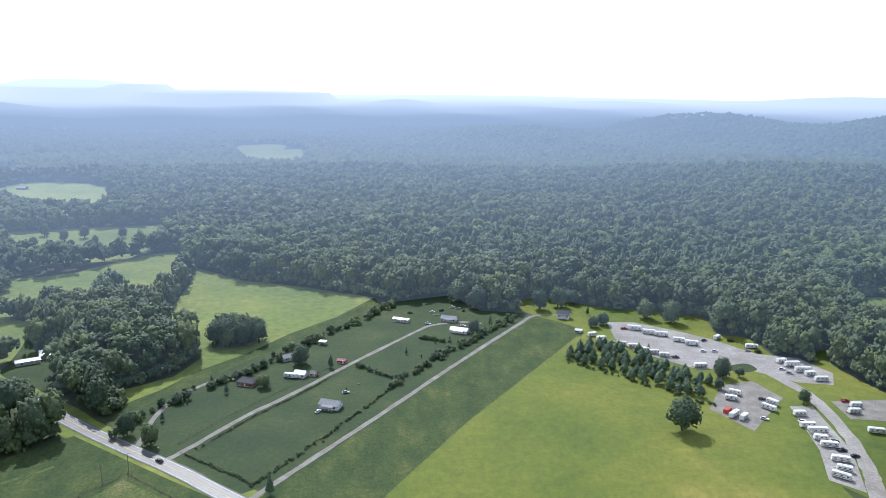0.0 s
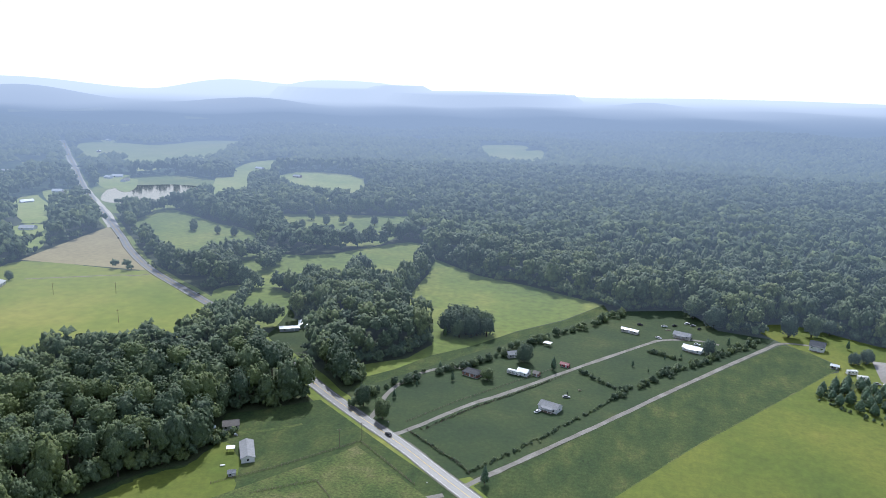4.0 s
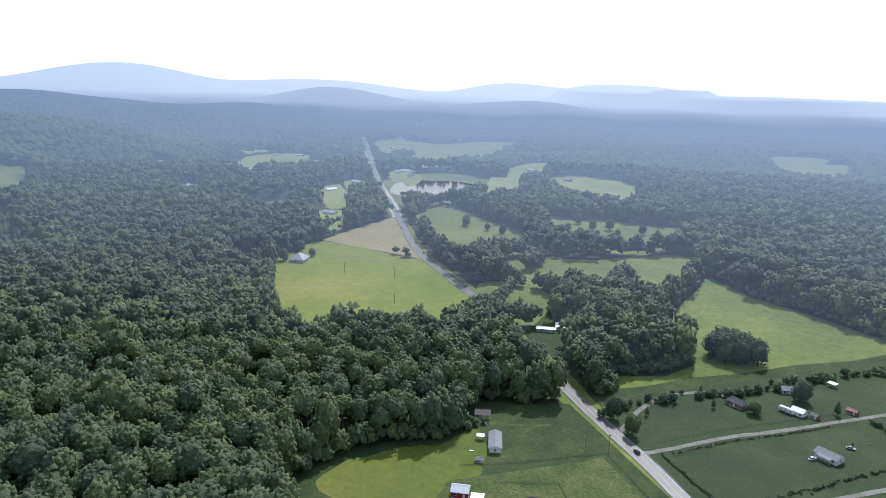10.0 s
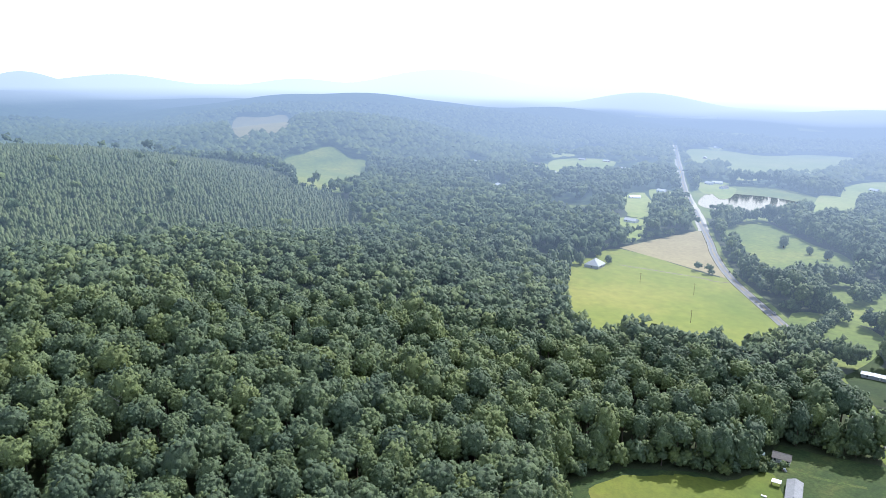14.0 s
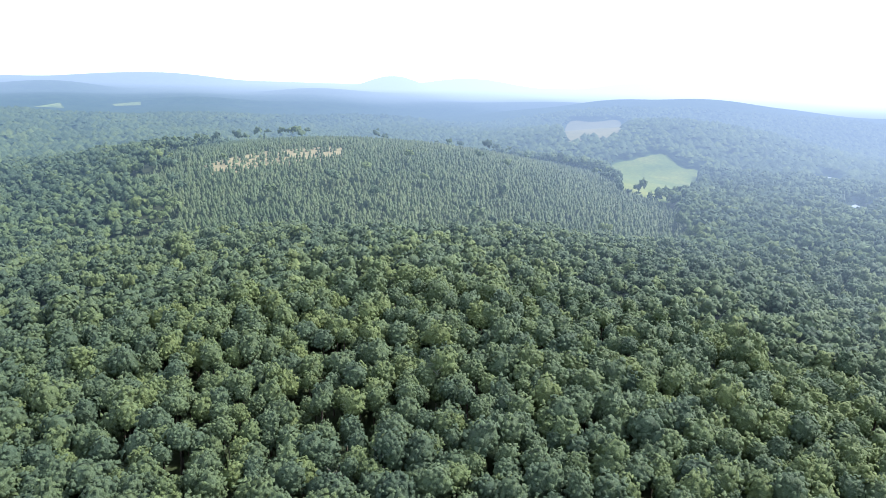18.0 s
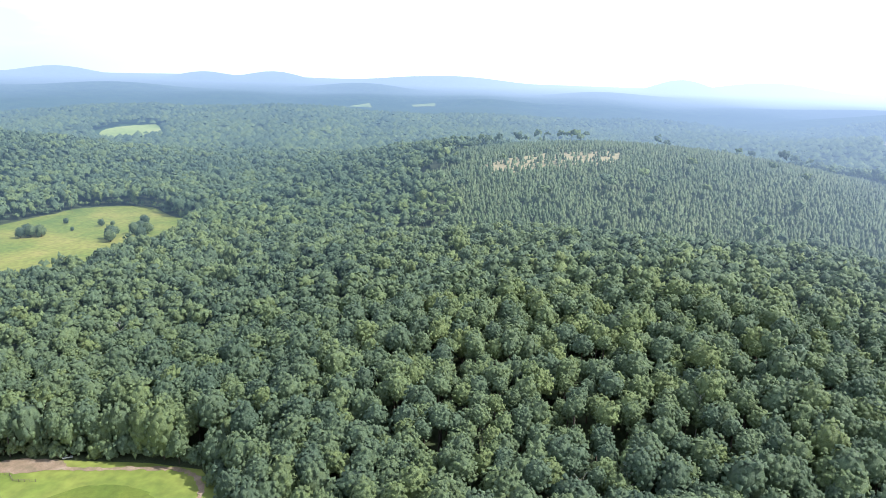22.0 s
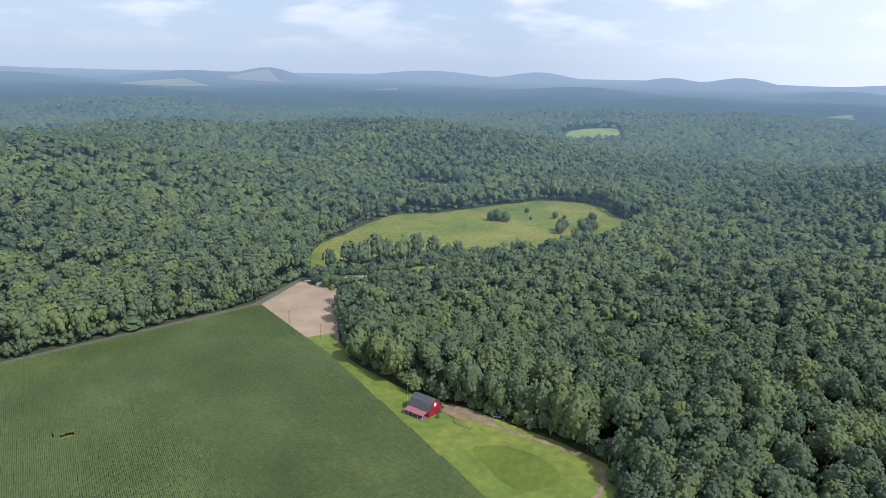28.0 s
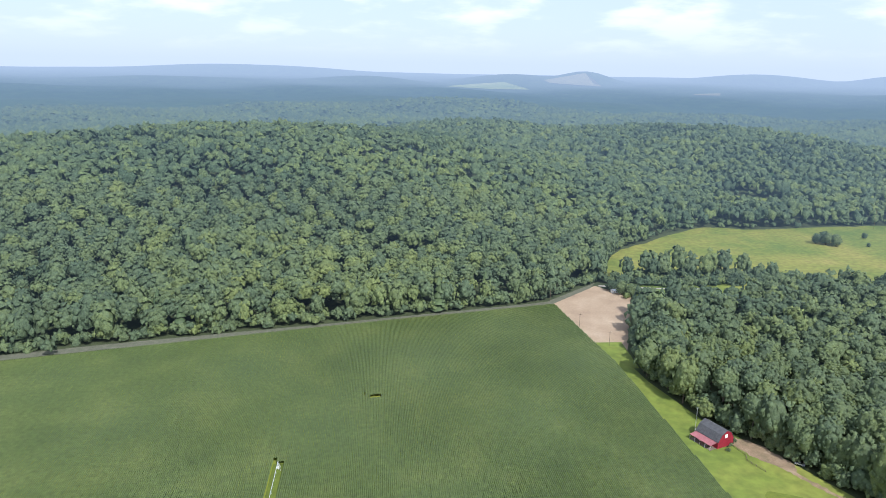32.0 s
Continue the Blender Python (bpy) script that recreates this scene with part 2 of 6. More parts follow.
M["bark"] = material("bark", [(0.06, 0.045, 0.032), (0.13, 0.105, 0.08)], 2.0, 0.9, bump=0.05, stretch=(1, 1, 0.2))
M["dead"] = material("dead_wood", [(0.30, 0.27, 0.24), (0.45, 0.42, 0.38)], 2.0, 0.9)
M["floor"] = material("forest_floor", [(0.030, 0.042, 0.016), (0.045, 0.058, 0.020), (0.058, 0.078, 0.024)], 0.12, 0.95, fine=0.4, bump=0.3, haze_glow=HAZE_REACH)
M["far_ground"] = material("far_woods", [(0.018, 0.045, 0.014), (0.035, 0.075, 0.02), (0.06, 0.10, 0.03)], 0.02, 0.95, fine=0.5, bump=12.0, detail=10, haze_glow=HAZE_REACH)
M["far_field"] = material("far_pasture", [(0.19, 0.25, 0.05), (0.28, 0.32, 0.08), (0.36, 0.36, 0.12)], 0.01, 0.95, fine=0.15, haze_glow=HAZE_REACH)
M["far_hay"] = material("far_hay", [(0.22, 0.20, 0.09), (0.29, 0.25, 0.12)], 0.02, 0.95, fine=0.15, haze_glow=HAZE_REACH)
M["pasture"] = material("grazed_grass", [(0.040, 0.068, 0.015), (0.064, 0.094, 0.020), (0.098, 0.116, 0.030), (0.15, 0.14, 0.06)], 0.06, 0.95, fine=0.3, speckle=0.7, bump=0.15, detail=10, grit=0.3)
# lawn green, darkened to carry the cloud shade over the house lots
M["lawn"] = material("dimmed_mown_grass", [(0.017, 0.038, 0.010), (0.024, 0.048, 0.012), (0.036, 0.060, 0.014), (0.062, 0.076, 0.021)], 0.025, 0.9, fine=0.15, speckle=0.5, bump=0.05, detail=9, grit=0.16)
M["meadow"] = material("meadow_grass", [(0.088, 0.132, 0.020), (0.142, 0.182, 0.026), (0.235, 0.238, 0.045)], 0.012, 0.9, fine=0.22, bump=0.1, haze_glow=HAZE_REACH)
M["meadow_gold"] = material("dry_meadow_grass", [(0.080, 0.124, 0.017), (0.128, 0.160, 0.022), (0.195, 0.195, 0.034), (0.270, 0.230, 0.064)], 0.014, 0.95, fine=0.22, bump=0.12, haze_glow=HAZE_REACH)
M["bright"] = material("bright_grass", [(0.062, 0.098, 0.011), (0.100, 0.134, 0.013), (0.148, 0.166, 0.019), (0.255, 0.220, 0.046)], 0.011, 0.9, fine=0.1, speckle=0.35, bump=0.06, detail=10, grit=0.13)
# rough grass, its colours lowered to hold the cloud shade on the pasture
M["rough_grass"] = material("dimmed_rough_pasture", [(0.019, 0.040, 0.010), (0.034, 0.060, 0.013), (0.054, 0.078, 0.017), (0.094, 0.104, 0.028)], 0.05, 0.95, fine=0.2, speckle=0.4, bump=0.25, detail=10, stretch=(1.6, 0.8, 1), grit=0.22)
M["hayfield"] = material("mown_hay_field", [(0.130, 0.176, 0.018), (0.196, 0.222, 0.027), (0.295, 0.272, 0.050)], 0.009, 0.95, fine=0.12, bump=0.05, haze_glow=HAZE_REACH)
M["stubble"] = material("stubble_field", [(0.25, 0.205, 0.10), (0.31, 0.255, 0.13), (0.37, 0.31, 0.155)], 0.015, 0.95, fine=0.12, haze_glow=HAZE_REACH)
M["soil"] = material("bare_soil", [(0.28, 0.20, 0.135), (0.34, 0.25, 0.17), (0.40, 0.305, 0.215)], 0.05, 0.95, fine=0.1)
M["dirt"] = material("dirt_track", [(0.16, 0.125, 0.07), (0.25, 0.175, 0.11), (0.33, 0.245, 0.165)], 0.15, 0.95, fine=0.15)
M["asphalt"] = material("asphalt", [(0.105, 0.099, 0.099), (0.135, 0.128, 0.128), (0.17, 0.162, 0.160)], 0.08, 0.42, fine=0.15, haze_glow=HAZE_REACH)
M["shoulder"] = material("road_shoulder", [(0.085, 0.092, 0.062), (0.115, 0.118, 0.085), (0.15, 0.148, 0.115)], 0.3, 0.95, fine=0.2)
M["gravel"] = material("gravel", [(0.165, 0.150, 0.128), (0.225, 0.208, 0.185), (0.30, 0.28, 0.255)], 0.12, 0.95, fine=0.2)
M["lot"] = material("lot_gravel", [(0.22, 0.198, 0.175), (0.30, 0.278, 0.262), (0.40, 0.37, 0.345)], 0.05, 0.95, fine=0.18)
M["white_paint"] = material("road_paint_white", [(0.42, 0.42, 0.40), (0.58, 0.58, 0.56)], 0.6, 0.7)
M["yellow_paint"] = material("road_paint_yellow", [(0.55, 0.38, 0.06), (0.66, 0.46, 0.08)], 0.6, 0.7)
M["corn"] = material("corn_leaves", [(0.060, 0.088, 0.022), (0.076, 0.106, 0.026), (0.104, 0.130, 0.034)], 0.03, 0.65, fine=0.22, detail=8)
M["water"] = material("pond_water", [(0.05, 0.06, 0.05), (0.07, 0.075, 0.06)], 0.05, 0.08)
M["wall_white"] = material("white_siding", [(0.66, 0.66, 0.64), (0.78, 0.78, 0.76)], 0.8, 0.6, fine=0.05, haze_glow=HAZE_REACH)
M["wall_tan"] = material("tan_siding", [(0.42, 0.37, 0.30), (0.5, 0.45, 0.37)], 0.8, 0.7, fine=0.05, haze_glow=HAZE_REACH)
M["wall_grey"] = material("grey_siding", [(0.34, 0.34, 0.34), (0.44, 0.44, 0.44)], 0.8, 0.7, fine=0.05, haze_glow=HAZE_REACH)
M["brick"] = material("red_brick", [(0.22, 0.10, 0.07), (0.30, 0.14, 0.09)], 1.5, 0.85, fine=0.2, haze_glow=HAZE_REACH)
M["barn_red"] = material("red_barn_boards", [(0.23, 0.012, 0.03), (0.31, 0.02, 0.04)], 0.9, 0.6, fine=0.12, stretch=(1, 1, 0.1))
M["roof_grey"] = material("grey_shingles", [(0.22, 0.22, 0.23), (0.32, 0.32, 0.33)], 0.7, 0.85, fine=0.15, haze_glow=HAZE_REACH)
M["glare_gravel"] = material("glare_gravel", [(0.40, 0.37, 0.32), (0.52, 0.48, 0.42), (0.62, 0.58, 0.51)], 0.05, 0.8, fine=0.2, haze_glow=HAZE_REACH)
M["roof_pale"] = material("pale_grey_shingles", [(0.42, 0.42, 0.43), (0.54, 0.54, 0.55)], 0.7, 0.8, fine=0.15, haze_glow=HAZE_REACH)
M["roof_dark"] = material("dark_shingles", [(0.055, 0.055, 0.06), (0.10, 0.10, 0.105)], 0.8, 0.85, fine=0.2, haze_glow=HAZE_REACH)
M["roof_metal"] = material("pale_metal_roof", [(0.62, 0.64, 0.66), (0.76, 0.78, 0.8)], 0.5, 0.4, metal=0.15, fine=0.05, haze_glow=HAZE_REACH)
M["roof_brown"] = material("brown_shingles", [(0.15, 0.13, 0.12), (0.22, 0.2, 0.18)], 0.8, 0.85, fine=0.2, haze_glow=HAZE_REACH)
M["roof_red"] = material("faded_red_metal_roof", [(0.27, 0.095, 0.105), (0.36, 0.14, 0.145)], 0.9, 0.6, fine=0.12)
M["glass"] = material("window_glass", [(0.02, 0.025, 0.03), (0.03, 0.035, 0.045)], 0.5, 0.1)
M["trim"] = material("white_trim", [(0.74, 0.74, 0.72), (0.8, 0.8, 0.78)], 1.0, 0.5)
M["rv_white"] = material("white_rv_shell", [(0.70, 0.69, 0.66), (0.82, 0.81, 0.79)], 0.6, 0.35, fine=0.04, random_object=0.3)
M["rv_roof"] = material("rv_roof_membrane", [(0.66, 0.65, 0.62), (0.8, 0.79, 0.76)], 0.9, 0.6, fine=0.08, random_object=0.3)
M["stripe"] = material("rv_stripe", [(0.12, 0.13, 0.17), (0.30, 0.24, 0.18)], 0.3, 0.4, random_object=0.5)
M["tyre"] = material("tyre_rubber", [(0.02, 0.02, 0.02), (0.035, 0.035, 0.035)], 3.0, 0.85)
M["rim"] = material("wheel_rim", [(0.45, 0.45, 0.46), (0.6, 0.6, 0.6)], 2.0, 0.35, metal=0.8)
M["car_dark"] = material("dark_car_paint", [(0.02, 0.022, 0.03), (0.05, 0.05, 0.06)], 0.5, 0.25)
M["car_white"] = material("white_car_paint", [(0.72, 0.72, 0.72), (0.8, 0.8, 0.8)], 0.5, 0.25)
M["car_silver"] = material("silver_car_paint", [(0.42, 0.43, 0.45), (0.52, 0.53, 0.55)], 0.5, 0.25, metal=0.4)
M["car_red"] = material("red_car_paint", [(0.25, 0.02, 0.02), (0.32, 0.03, 0.03)], 0.5, 0.25)
M["red_box"] = material("red_container_paint", [(0.40, 0.06, 0.04), (0.50, 0.09, 0.06)], 0.5, 0.55, fine=0.1)
M["post"] = material("weathered_post_wood", [(0.13, 0.10, 0.075), (0.22, 0.18, 0.14)], 2.0, 0.9)
M["steel"] = material("galvanised_steel", [(0.50, 0.51, 0.52), (0.62, 0.63, 0.64)], 1.5, 0.4, metal=0.7)
M["concrete"] = material("concrete", [(0.42, 0.41, 0.39), (0.52, 0.51, 0.48)], 0.5, 0.9, fine=0.1)


# ---- the lie of the land ----
K = 1.5          # metres in one unit of the plan


def polar(az, d):
    return -K * d * math.sin(radians(az)), K * d * math.cos(radians(az))


# near and middle hills: azimuth to the left of +y, distance, height, reach along the sight line, reach across it
HILLS = [
    (95, 330, 24, 215, 265), (100, 720, 50, 330, 420), (76, 1280, 42, 380, 380), (73, 2050, 74, 800, 700), (58, 2100, 40, 700, 600),
    (188, 630, 50, 275, 430), (210, 580, 42, 230, 340), (154, 880, 38, 260, 360), (172, 900, 34, 300, 260), (128, 1500, 22, 420, 700),
    (178, 1900, 26, 500, 700), (-22, 1850, 58, 600, 420), (-36, 1750, 70, 600, 420), (-8, 1550, 18, 420, 380), (-30, 950, 20, 400, 400), (102, 2500, 30, 500, 520),
]
# ridges behind one another: azimuth, distance, rise of the crest over the eye's level in degrees, reach along and across
RIDGES = [
    (28, 3230, -0.35, 200, 713), (36, 3230, -0.12, 200, 482), (52, 3230, -0.22, 240, 919), (65.5, 3230, 0.72, 240, 736), (35, 2620, -1.45, 160, 436), (50, 2750, -0.75, 160, 482),
    (96, 3150, -0.24, 150, 275), (90, 3230, -0.33, 150, 529), (77, 3230, -0.36, 150, 435), (101.5, 2760, -1.42, 170, 478), (84, 2450, -1.85, 150, 464), (109, 2350, -2.1, 150, 478),
    (132.5, 3120, -0.64, 170, 275), (127.6, 3160, -0.52, 170, 304), (114, 3220, -0.48, 170, 713), (142.5, 3230, -0.52, 150, 333), (139, 2650, -1.55, 170, 598), (121, 2800, -1.2, 170, 436), (151, 3180, -0.62, 170, 598),
    (163.6, 2980, -0.55, 170, 246), (169, 2950, -0.9, 260, 482), (174, 2480, -2.0, 160, 482), (181, 2820, -1.25, 170, 482), (190, 3200, -0.62, 200, 1150), (195.5, 2780, -1.45, 170, 552), (205, 2500, -2.0, 170, 598),
    (-5.3, 2700, -1.75, 190, 435), (3.2, 2850, -1.28, 170, 275), (12, 2480, -2.2, 160, 413), (-14, 3000, -1.3, 170, 482), (-30, 3200, -0.55, 200, 690),
]
MESAS = [(16.8, 2960, -0.84, 260, 500), (26.5, 3060, -0.62, 240, 380)]
CRESTS = [(False, az, d, 120 + d * math.tan(radians(up)), sr, st) for az, d, up, sr, st in RIDGES] + [(True, az, d, 120 + d * math.tan(radians(up)), sr, st) for az, d, up, sr, st in MESAS]
CRESTS += [(False, *h) for h in HILLS]


def terrain(x, y):
    """Ground height in metres; takes numbers or arrays."""
    x, y = np.asarray(x, float) / K, np.asarray(y, float) / K
    z = np.zeros(np.broadcast(x, y).shape)
    for flat, az, d, h, sr, st in CRESTS:
        cx, cy = -d * math.sin(radians(az)), d * math.cos(radians(az))
        ux, uy = cx / d, cy / d
        u, v = ((x - cx) * ux + (y - cy) * uy) / sr, ((x - cx) * -uy + (y - cy) * ux) / st
        q = np.clip(1 - u * u - v * v, 0, 1)
        b = np.clip(q * 3.0, 0, 1) ** 2 if flat else q * q
        z += (h * b) ** 3
    z = np.cbrt(z)
    r, a = np.hypot(x, y), np.arctan2(x, y)
    # the land climbs slowly towards the horizon
    far = np.clip((r - 1700) / 1600, 0, 1) ** 1.4 * (76 + 2 * np.sin(5 * a + 1) + 1.5 * np.sin(13 * a))
    z = np.cbrt(z ** 3 + far ** 3)
    roll = np.clip((r - 750) / 900, 0, 1)
    z += roll * (5 * np.sin(x / 190 + 1.0) * np.sin(y / 230) + 4 * np.sin(x / 83 + y / 120) + 3.5 * np.sin(y / 71 - x / 160)) * (1 - 0.8 * np.clip((r - 2300) / 700, 0, 1))
    return K * z


def ground_at(x, y):
    return float(terrain(x, y))


# ---- mesh helpers ----
def part(name, bm, mat, parent=None, label="", smooth=False):
    """Links a bmesh as one mesh object under a thing or a part."""
    me = bpy.data.meshes.new(name)
    bm.to_mesh(me)
    bm.free()
    for mt in (mat if isinstance(mat, (list, tuple)) else [mat]):
        me.materials.append(M[mt])
    if smooth:
        me.polygons.foreach_set("use_smooth", [True] * len(me.polygons))
    ob = new(name, me)
    ob.parent = parent
    if label:
        ob["label"] = label
    return ob


def mesh_from(name, verts, tris, mat, tint=None, smooth=False, normals=None):
    me = bpy.data.meshes.new(name)
    verts, tris = np.asarray(verts, np.float32), np.asarray(tris, np.int32)
    me.vertices.add(len(verts))
    me.vertices.foreach_set("co", verts.ravel())
    me.loops.add(tris.size)
    me.loops.foreach_set("vertex_index", tris.ravel())
    me.polygons.add(len(tris))
    me.polygons.foreach_set("loop_start", np.arange(0, tris.size, 3, dtype=np.int32))
    if smooth:
        me.polygons.foreach_set("use_smooth", np.ones(len(tris), bool))
    if tint is not None:
        at = me.attributes.new("tint", "FLOAT", "POINT")
        at.data.foreach_set("value", np.asarray(tint, np.float32))
    me.update(calc_edges=True)
    if normals is not None:
        nm = me.attributes.new("custom_normal", "FLOAT_VECTOR", "POINT")
        nm.data.foreach_set("vector", np.asarray(normals, np.float32).ravel())
    me.materials.append(M[mat])
    return me


def box(bm, x0, x1, y0, y1, z0, z1, bevel=0.0, m=None, mat=0):
    r = bmesh.ops.create_cube(bm, size=1.0, matrix=Matrix.Translation(((x0 + x1) / 2, (y0 + y1) / 2, (z0 + z1) / 2)) @ Matrix.Diagonal((x1 - x0, y1 - y0, z1 - z0, 1)))
    vs = r["verts"]
    if mat:
        for f in {f for v in vs for f in v.link_faces}:
            f.material_index = mat
    if bevel:
        es = list({e for v in vs for e in v.link_edges})
        r2 = bmesh.ops.bevel(bm, geom=es, offset=bevel, segments=2, affect="EDGES", clamp_overlap=True)
        vs = list({v for v in r2["verts"]} | {v for v in vs if v.is_valid})
    if m is not None:
        bmesh.ops.transform(bm, matrix=m, verts=vs)
    return vs


def rod(bm, a, b, r0, r1=None, sides=6):
    a, b = Vector(a), Vector(b)
    q = (b - a).to_track_quat("Z", "Y").to_matrix().to_4x4()
    bmesh.ops.create_cone(bm, cap_ends=True, segments=sides, radius1=r0, radius2=r0 if r1 is None else r1, depth=(b - a).length, matrix=Matrix.Translation((a + b) / 2) @ q)


def thing(name, x, y, yaw, label, category, group="", z=None):
    ob = new(name)
    x, y = K * x, K * y
    ob.matrix_world = pose(x, y, ground_at(x, y) if z is None else z, 0, 0, yaw)
    return tagged(ob, label, category, group)


def smooth_line(points, closed=False, steps=6):
    """A Catmull-Rom line through the points."""
    p = [np.array(q, float) for q in points]
    n = len(p)
    out = []
    for i in range(n if closed else n - 1):
        a, b, c, d = (p[(i + k) % n] if closed else p[min(max(i + k, 0), n - 1)] for k in (-1, 0, 1, 2))
        for s in range(steps):
            t = s / steps
            out.append(0.5 * (2 * b + (c - a) * t + (2 * a - 5 * b + 4 * c - d) * t * t + (3 * b - a - 3 * c + d) * t ** 3))
    if not closed:
        out.append(p[-1])
    return out


def inside(x, y, poly):
    """Which of the points lie in the polygon."""
    hit = np.zeros(x.shape, bool)
    n = len(poly)
    for i in range(n):
        (x0, y0), (x1, y1) = poly[i], poly[(i + 1) % n]
        if y0 == y1:
            continue
        c = ((y0 > y) != (y1 > y)) & (x < (x1 - x0) * (y - y0) / (y1 - y0) + x0)
        hit ^= c
    return hit


def off_line(x, y, line):
    """Distance of the points from a polyline."""
    best = np.full(x.shape, 1e9)
    for (x0, y0), (x1, y1) in zip(line, line[1:]):
        dx, dy = x1 - x0, y1 - y0
        t = np.clip(((x - x0) * dx + (y - y0) * dy) / (dx * dx + dy * dy + 1e-9), 0, 1)
        best = np.minimum(best, np.hypot(x - x0 - t * dx, y - y0 - t * dy))
    return best


COUNT = [0]
OPEN = []        # open ground: polygons in which no wood grows
LANES = []       # (line, clear half-width)


def sheet(name, points, mat, lift, label, category, curved=True, wobble=0.0, cell=None, clear=True, grow=0.0, steps=5):
    """A field or other flat patch that lies on the land."""
    points = [(K * a, K * b) for a, b in points]
    wobble *= K
    line = smooth_line(points, True, steps) if curved else [np.array(q, float) for q in points]
    rng = random.Random(len(points) * 7 + int(abs(points[0][0])))
    line = [q + np.array((rng.uniform(-1, 1), rng.uniform(-1, 1))) * wobble for q in line]
    pts = [Vector((float(q[0]), float(q[1]))) for q in line]
    poly = [(q.x, q.y) for q in pts]
    if clear:
        OPEN.append(poly)
    xs, ys = [q.x for q in pts], [q.y for q in pts]
    size = cell or max(12.0, (max(xs) - min(xs)) / 30)
    gx, gy = np.meshgrid(np.arange(min(xs), max(xs), size), np.arange(min(ys), max(ys), size))
    gx, gy = gx.ravel() + 0.37, gy.ravel() + 0.41
    keep = inside(gx, gy, poly) & (off_line(gx, gy, poly + poly[:1]) > size * 0.3)
    n = len(pts)
    allp = pts + [Vector((float(a), float(b))) for a, b in zip(gx[keep], gy[keep])]
    vs, _, fs, *_ = geometry.delaunay_2d_cdt(allp, [(i, (i + 1) % n) for i in range(n)], [], 1, 0.001)
    me = bpy.data.meshes.new(name)
    COUNT[0] += 1
    z = terrain(np.array([v.x for v in vs]), np.array([v.y for v in vs])) + lift + 0.005 * (COUNT[0] % 9)
    me.from_pydata([(v.x, v.y, float(h)) for v, h in zip(vs, z)], [], fs)
    if me.polygons and me.polygons[0].normal.z < 0:
        me.flip_normals()
    me.materials.append(M[mat])
    return tagged(new(name, me), label, category, kind="structure")


def strip(name, points, width, mat, lift, label="", category="", parent=None, offset=0.0, steps=6, clear=0.0, dash=None, ragged=0.0, kind="structure"):
    """A road, track or painted line along a smoothed course."""
    line = smooth_line([(K * a, K * b) for a, b in points], False, steps)
    if clear:
        LANES.append(([tuple(q) for q in line], clear * K))
    seg = np.cumsum([0] + [float(np.hypot(*(b - a))) for a, b in zip(line, line[1:])])
    rng = random.Random(int(seg[-1] * 10))
    verts, faces = [], []
    for i, q in enumerate(line):
        a, b = line[max(i - 1, 0)], line[min(i + 1, len(line) - 1)]
        d = (b - a) / (np.hypot(*(b - a)) + 1e-9)
        nrm = np.array((-d[1], d[0]))
        for side in (1, -1):
            w = width / 2 + rng.uniform(-ragged, ragged)
            p = q + nrm * (offset + side * w)
            verts.append((float(p[0]), float(p[1]), ground_at(*p) + lift))
    for i in range(len(line) - 1):
        if dash and (seg[i] % (2 * dash)) > dash:
            continue
        faces.append((2 * i, 2 * i + 1, 2 * i + 3, 2 * i + 2))
    me = bpy.data.meshes.new(name)
    me.from_pydata(verts, [], faces)
    if me.polygons and me.polygons[0].normal.z < 0:
        me.flip_normals()
    me.materials.append(M[mat])
    ob = new(name, me)
    if parent:
        ob.parent = parent
        if label:
            ob["label"] = label
    else:
        tagged(ob, label, category, kind=kind)
    return ob


# ---- ground and distance ----
def ring_mesh(name, radii, n, mat, sink=0.0):
    a = np.linspace(0, 2 * math.pi, n, endpoint=False)
    r = np.array(radii)
    x, y = (r[:, None] * np.sin(a)).ravel(), (r[:, None] * np.cos(a)).ravel()
    z = terrain(x, y) - sink
    i, j = np.meshgrid(np.arange(len(r) - 1), np.arange(n), indexing="ij")
    p, q = i * n + j, i * n + (j + 1) % n
    tris = np.concatenate([np.stack([p, q, q + n], -1).reshape(-1, 3), np.stack([p, q + n, p + n], -1).reshape(-1, 3)])
    # wound so that the faces look up
    tris = tris[:, ::-1]
    return mesh_from(name, np.stack([x, y, z], -1), tris, mat, smooth=True)


near_r = [0.5] + list(np.arange(30, 1050, 18.0)) + [1050, 1080]
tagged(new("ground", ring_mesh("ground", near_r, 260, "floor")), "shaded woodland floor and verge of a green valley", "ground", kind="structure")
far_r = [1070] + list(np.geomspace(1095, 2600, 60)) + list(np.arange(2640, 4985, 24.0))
tagged(new("backdrop", ring_mesh("backdrop", far_r, 480, "far_ground", 0.5)), "wooded hills with painted blue haze that roll away to the horizon", "hills", kind="structure")

# ---- fields ----
sheet("field", [(-53, 186), (-35, 216), (0, 276), (30, 325), (51, 358), (62, 352), (73, 336), (66, 326), (40, 283), (10, 235), (-16, 187), (0, 160), (-25, 165)], "rough_grass", 0.10, "rough unmown pasture beside a gravel lane", "pasture", curved=False)
sheet("field", [(-16, 187), (10, 235), (40, 283), (66, 326), (73, 332), (60, 300), (62, 292), (84, 268), (106, 250), (112, 234), (131, 244), (138, 246), (133, 222), (126, 195), (128, 150), (60, 120), (0, 158)], "bright", 0.12, "bright green mown meadow with pale dry patches", "meadow", curved=False)
sheet("verge", [(56, 300), (80, 320), (118, 292), (140, 284), (160, 262), (190, 232), (177, 295), (189, 313), (179, 313), (166, 294), (156, 300), (153, 329), (140, 335), (142, 359), (126, 367), (109, 373), (95, 374), (60, 392), (40, 380), (50, 362), (72, 336)], "bright", 0.08, "mown grass round the trailer lot", "grass")
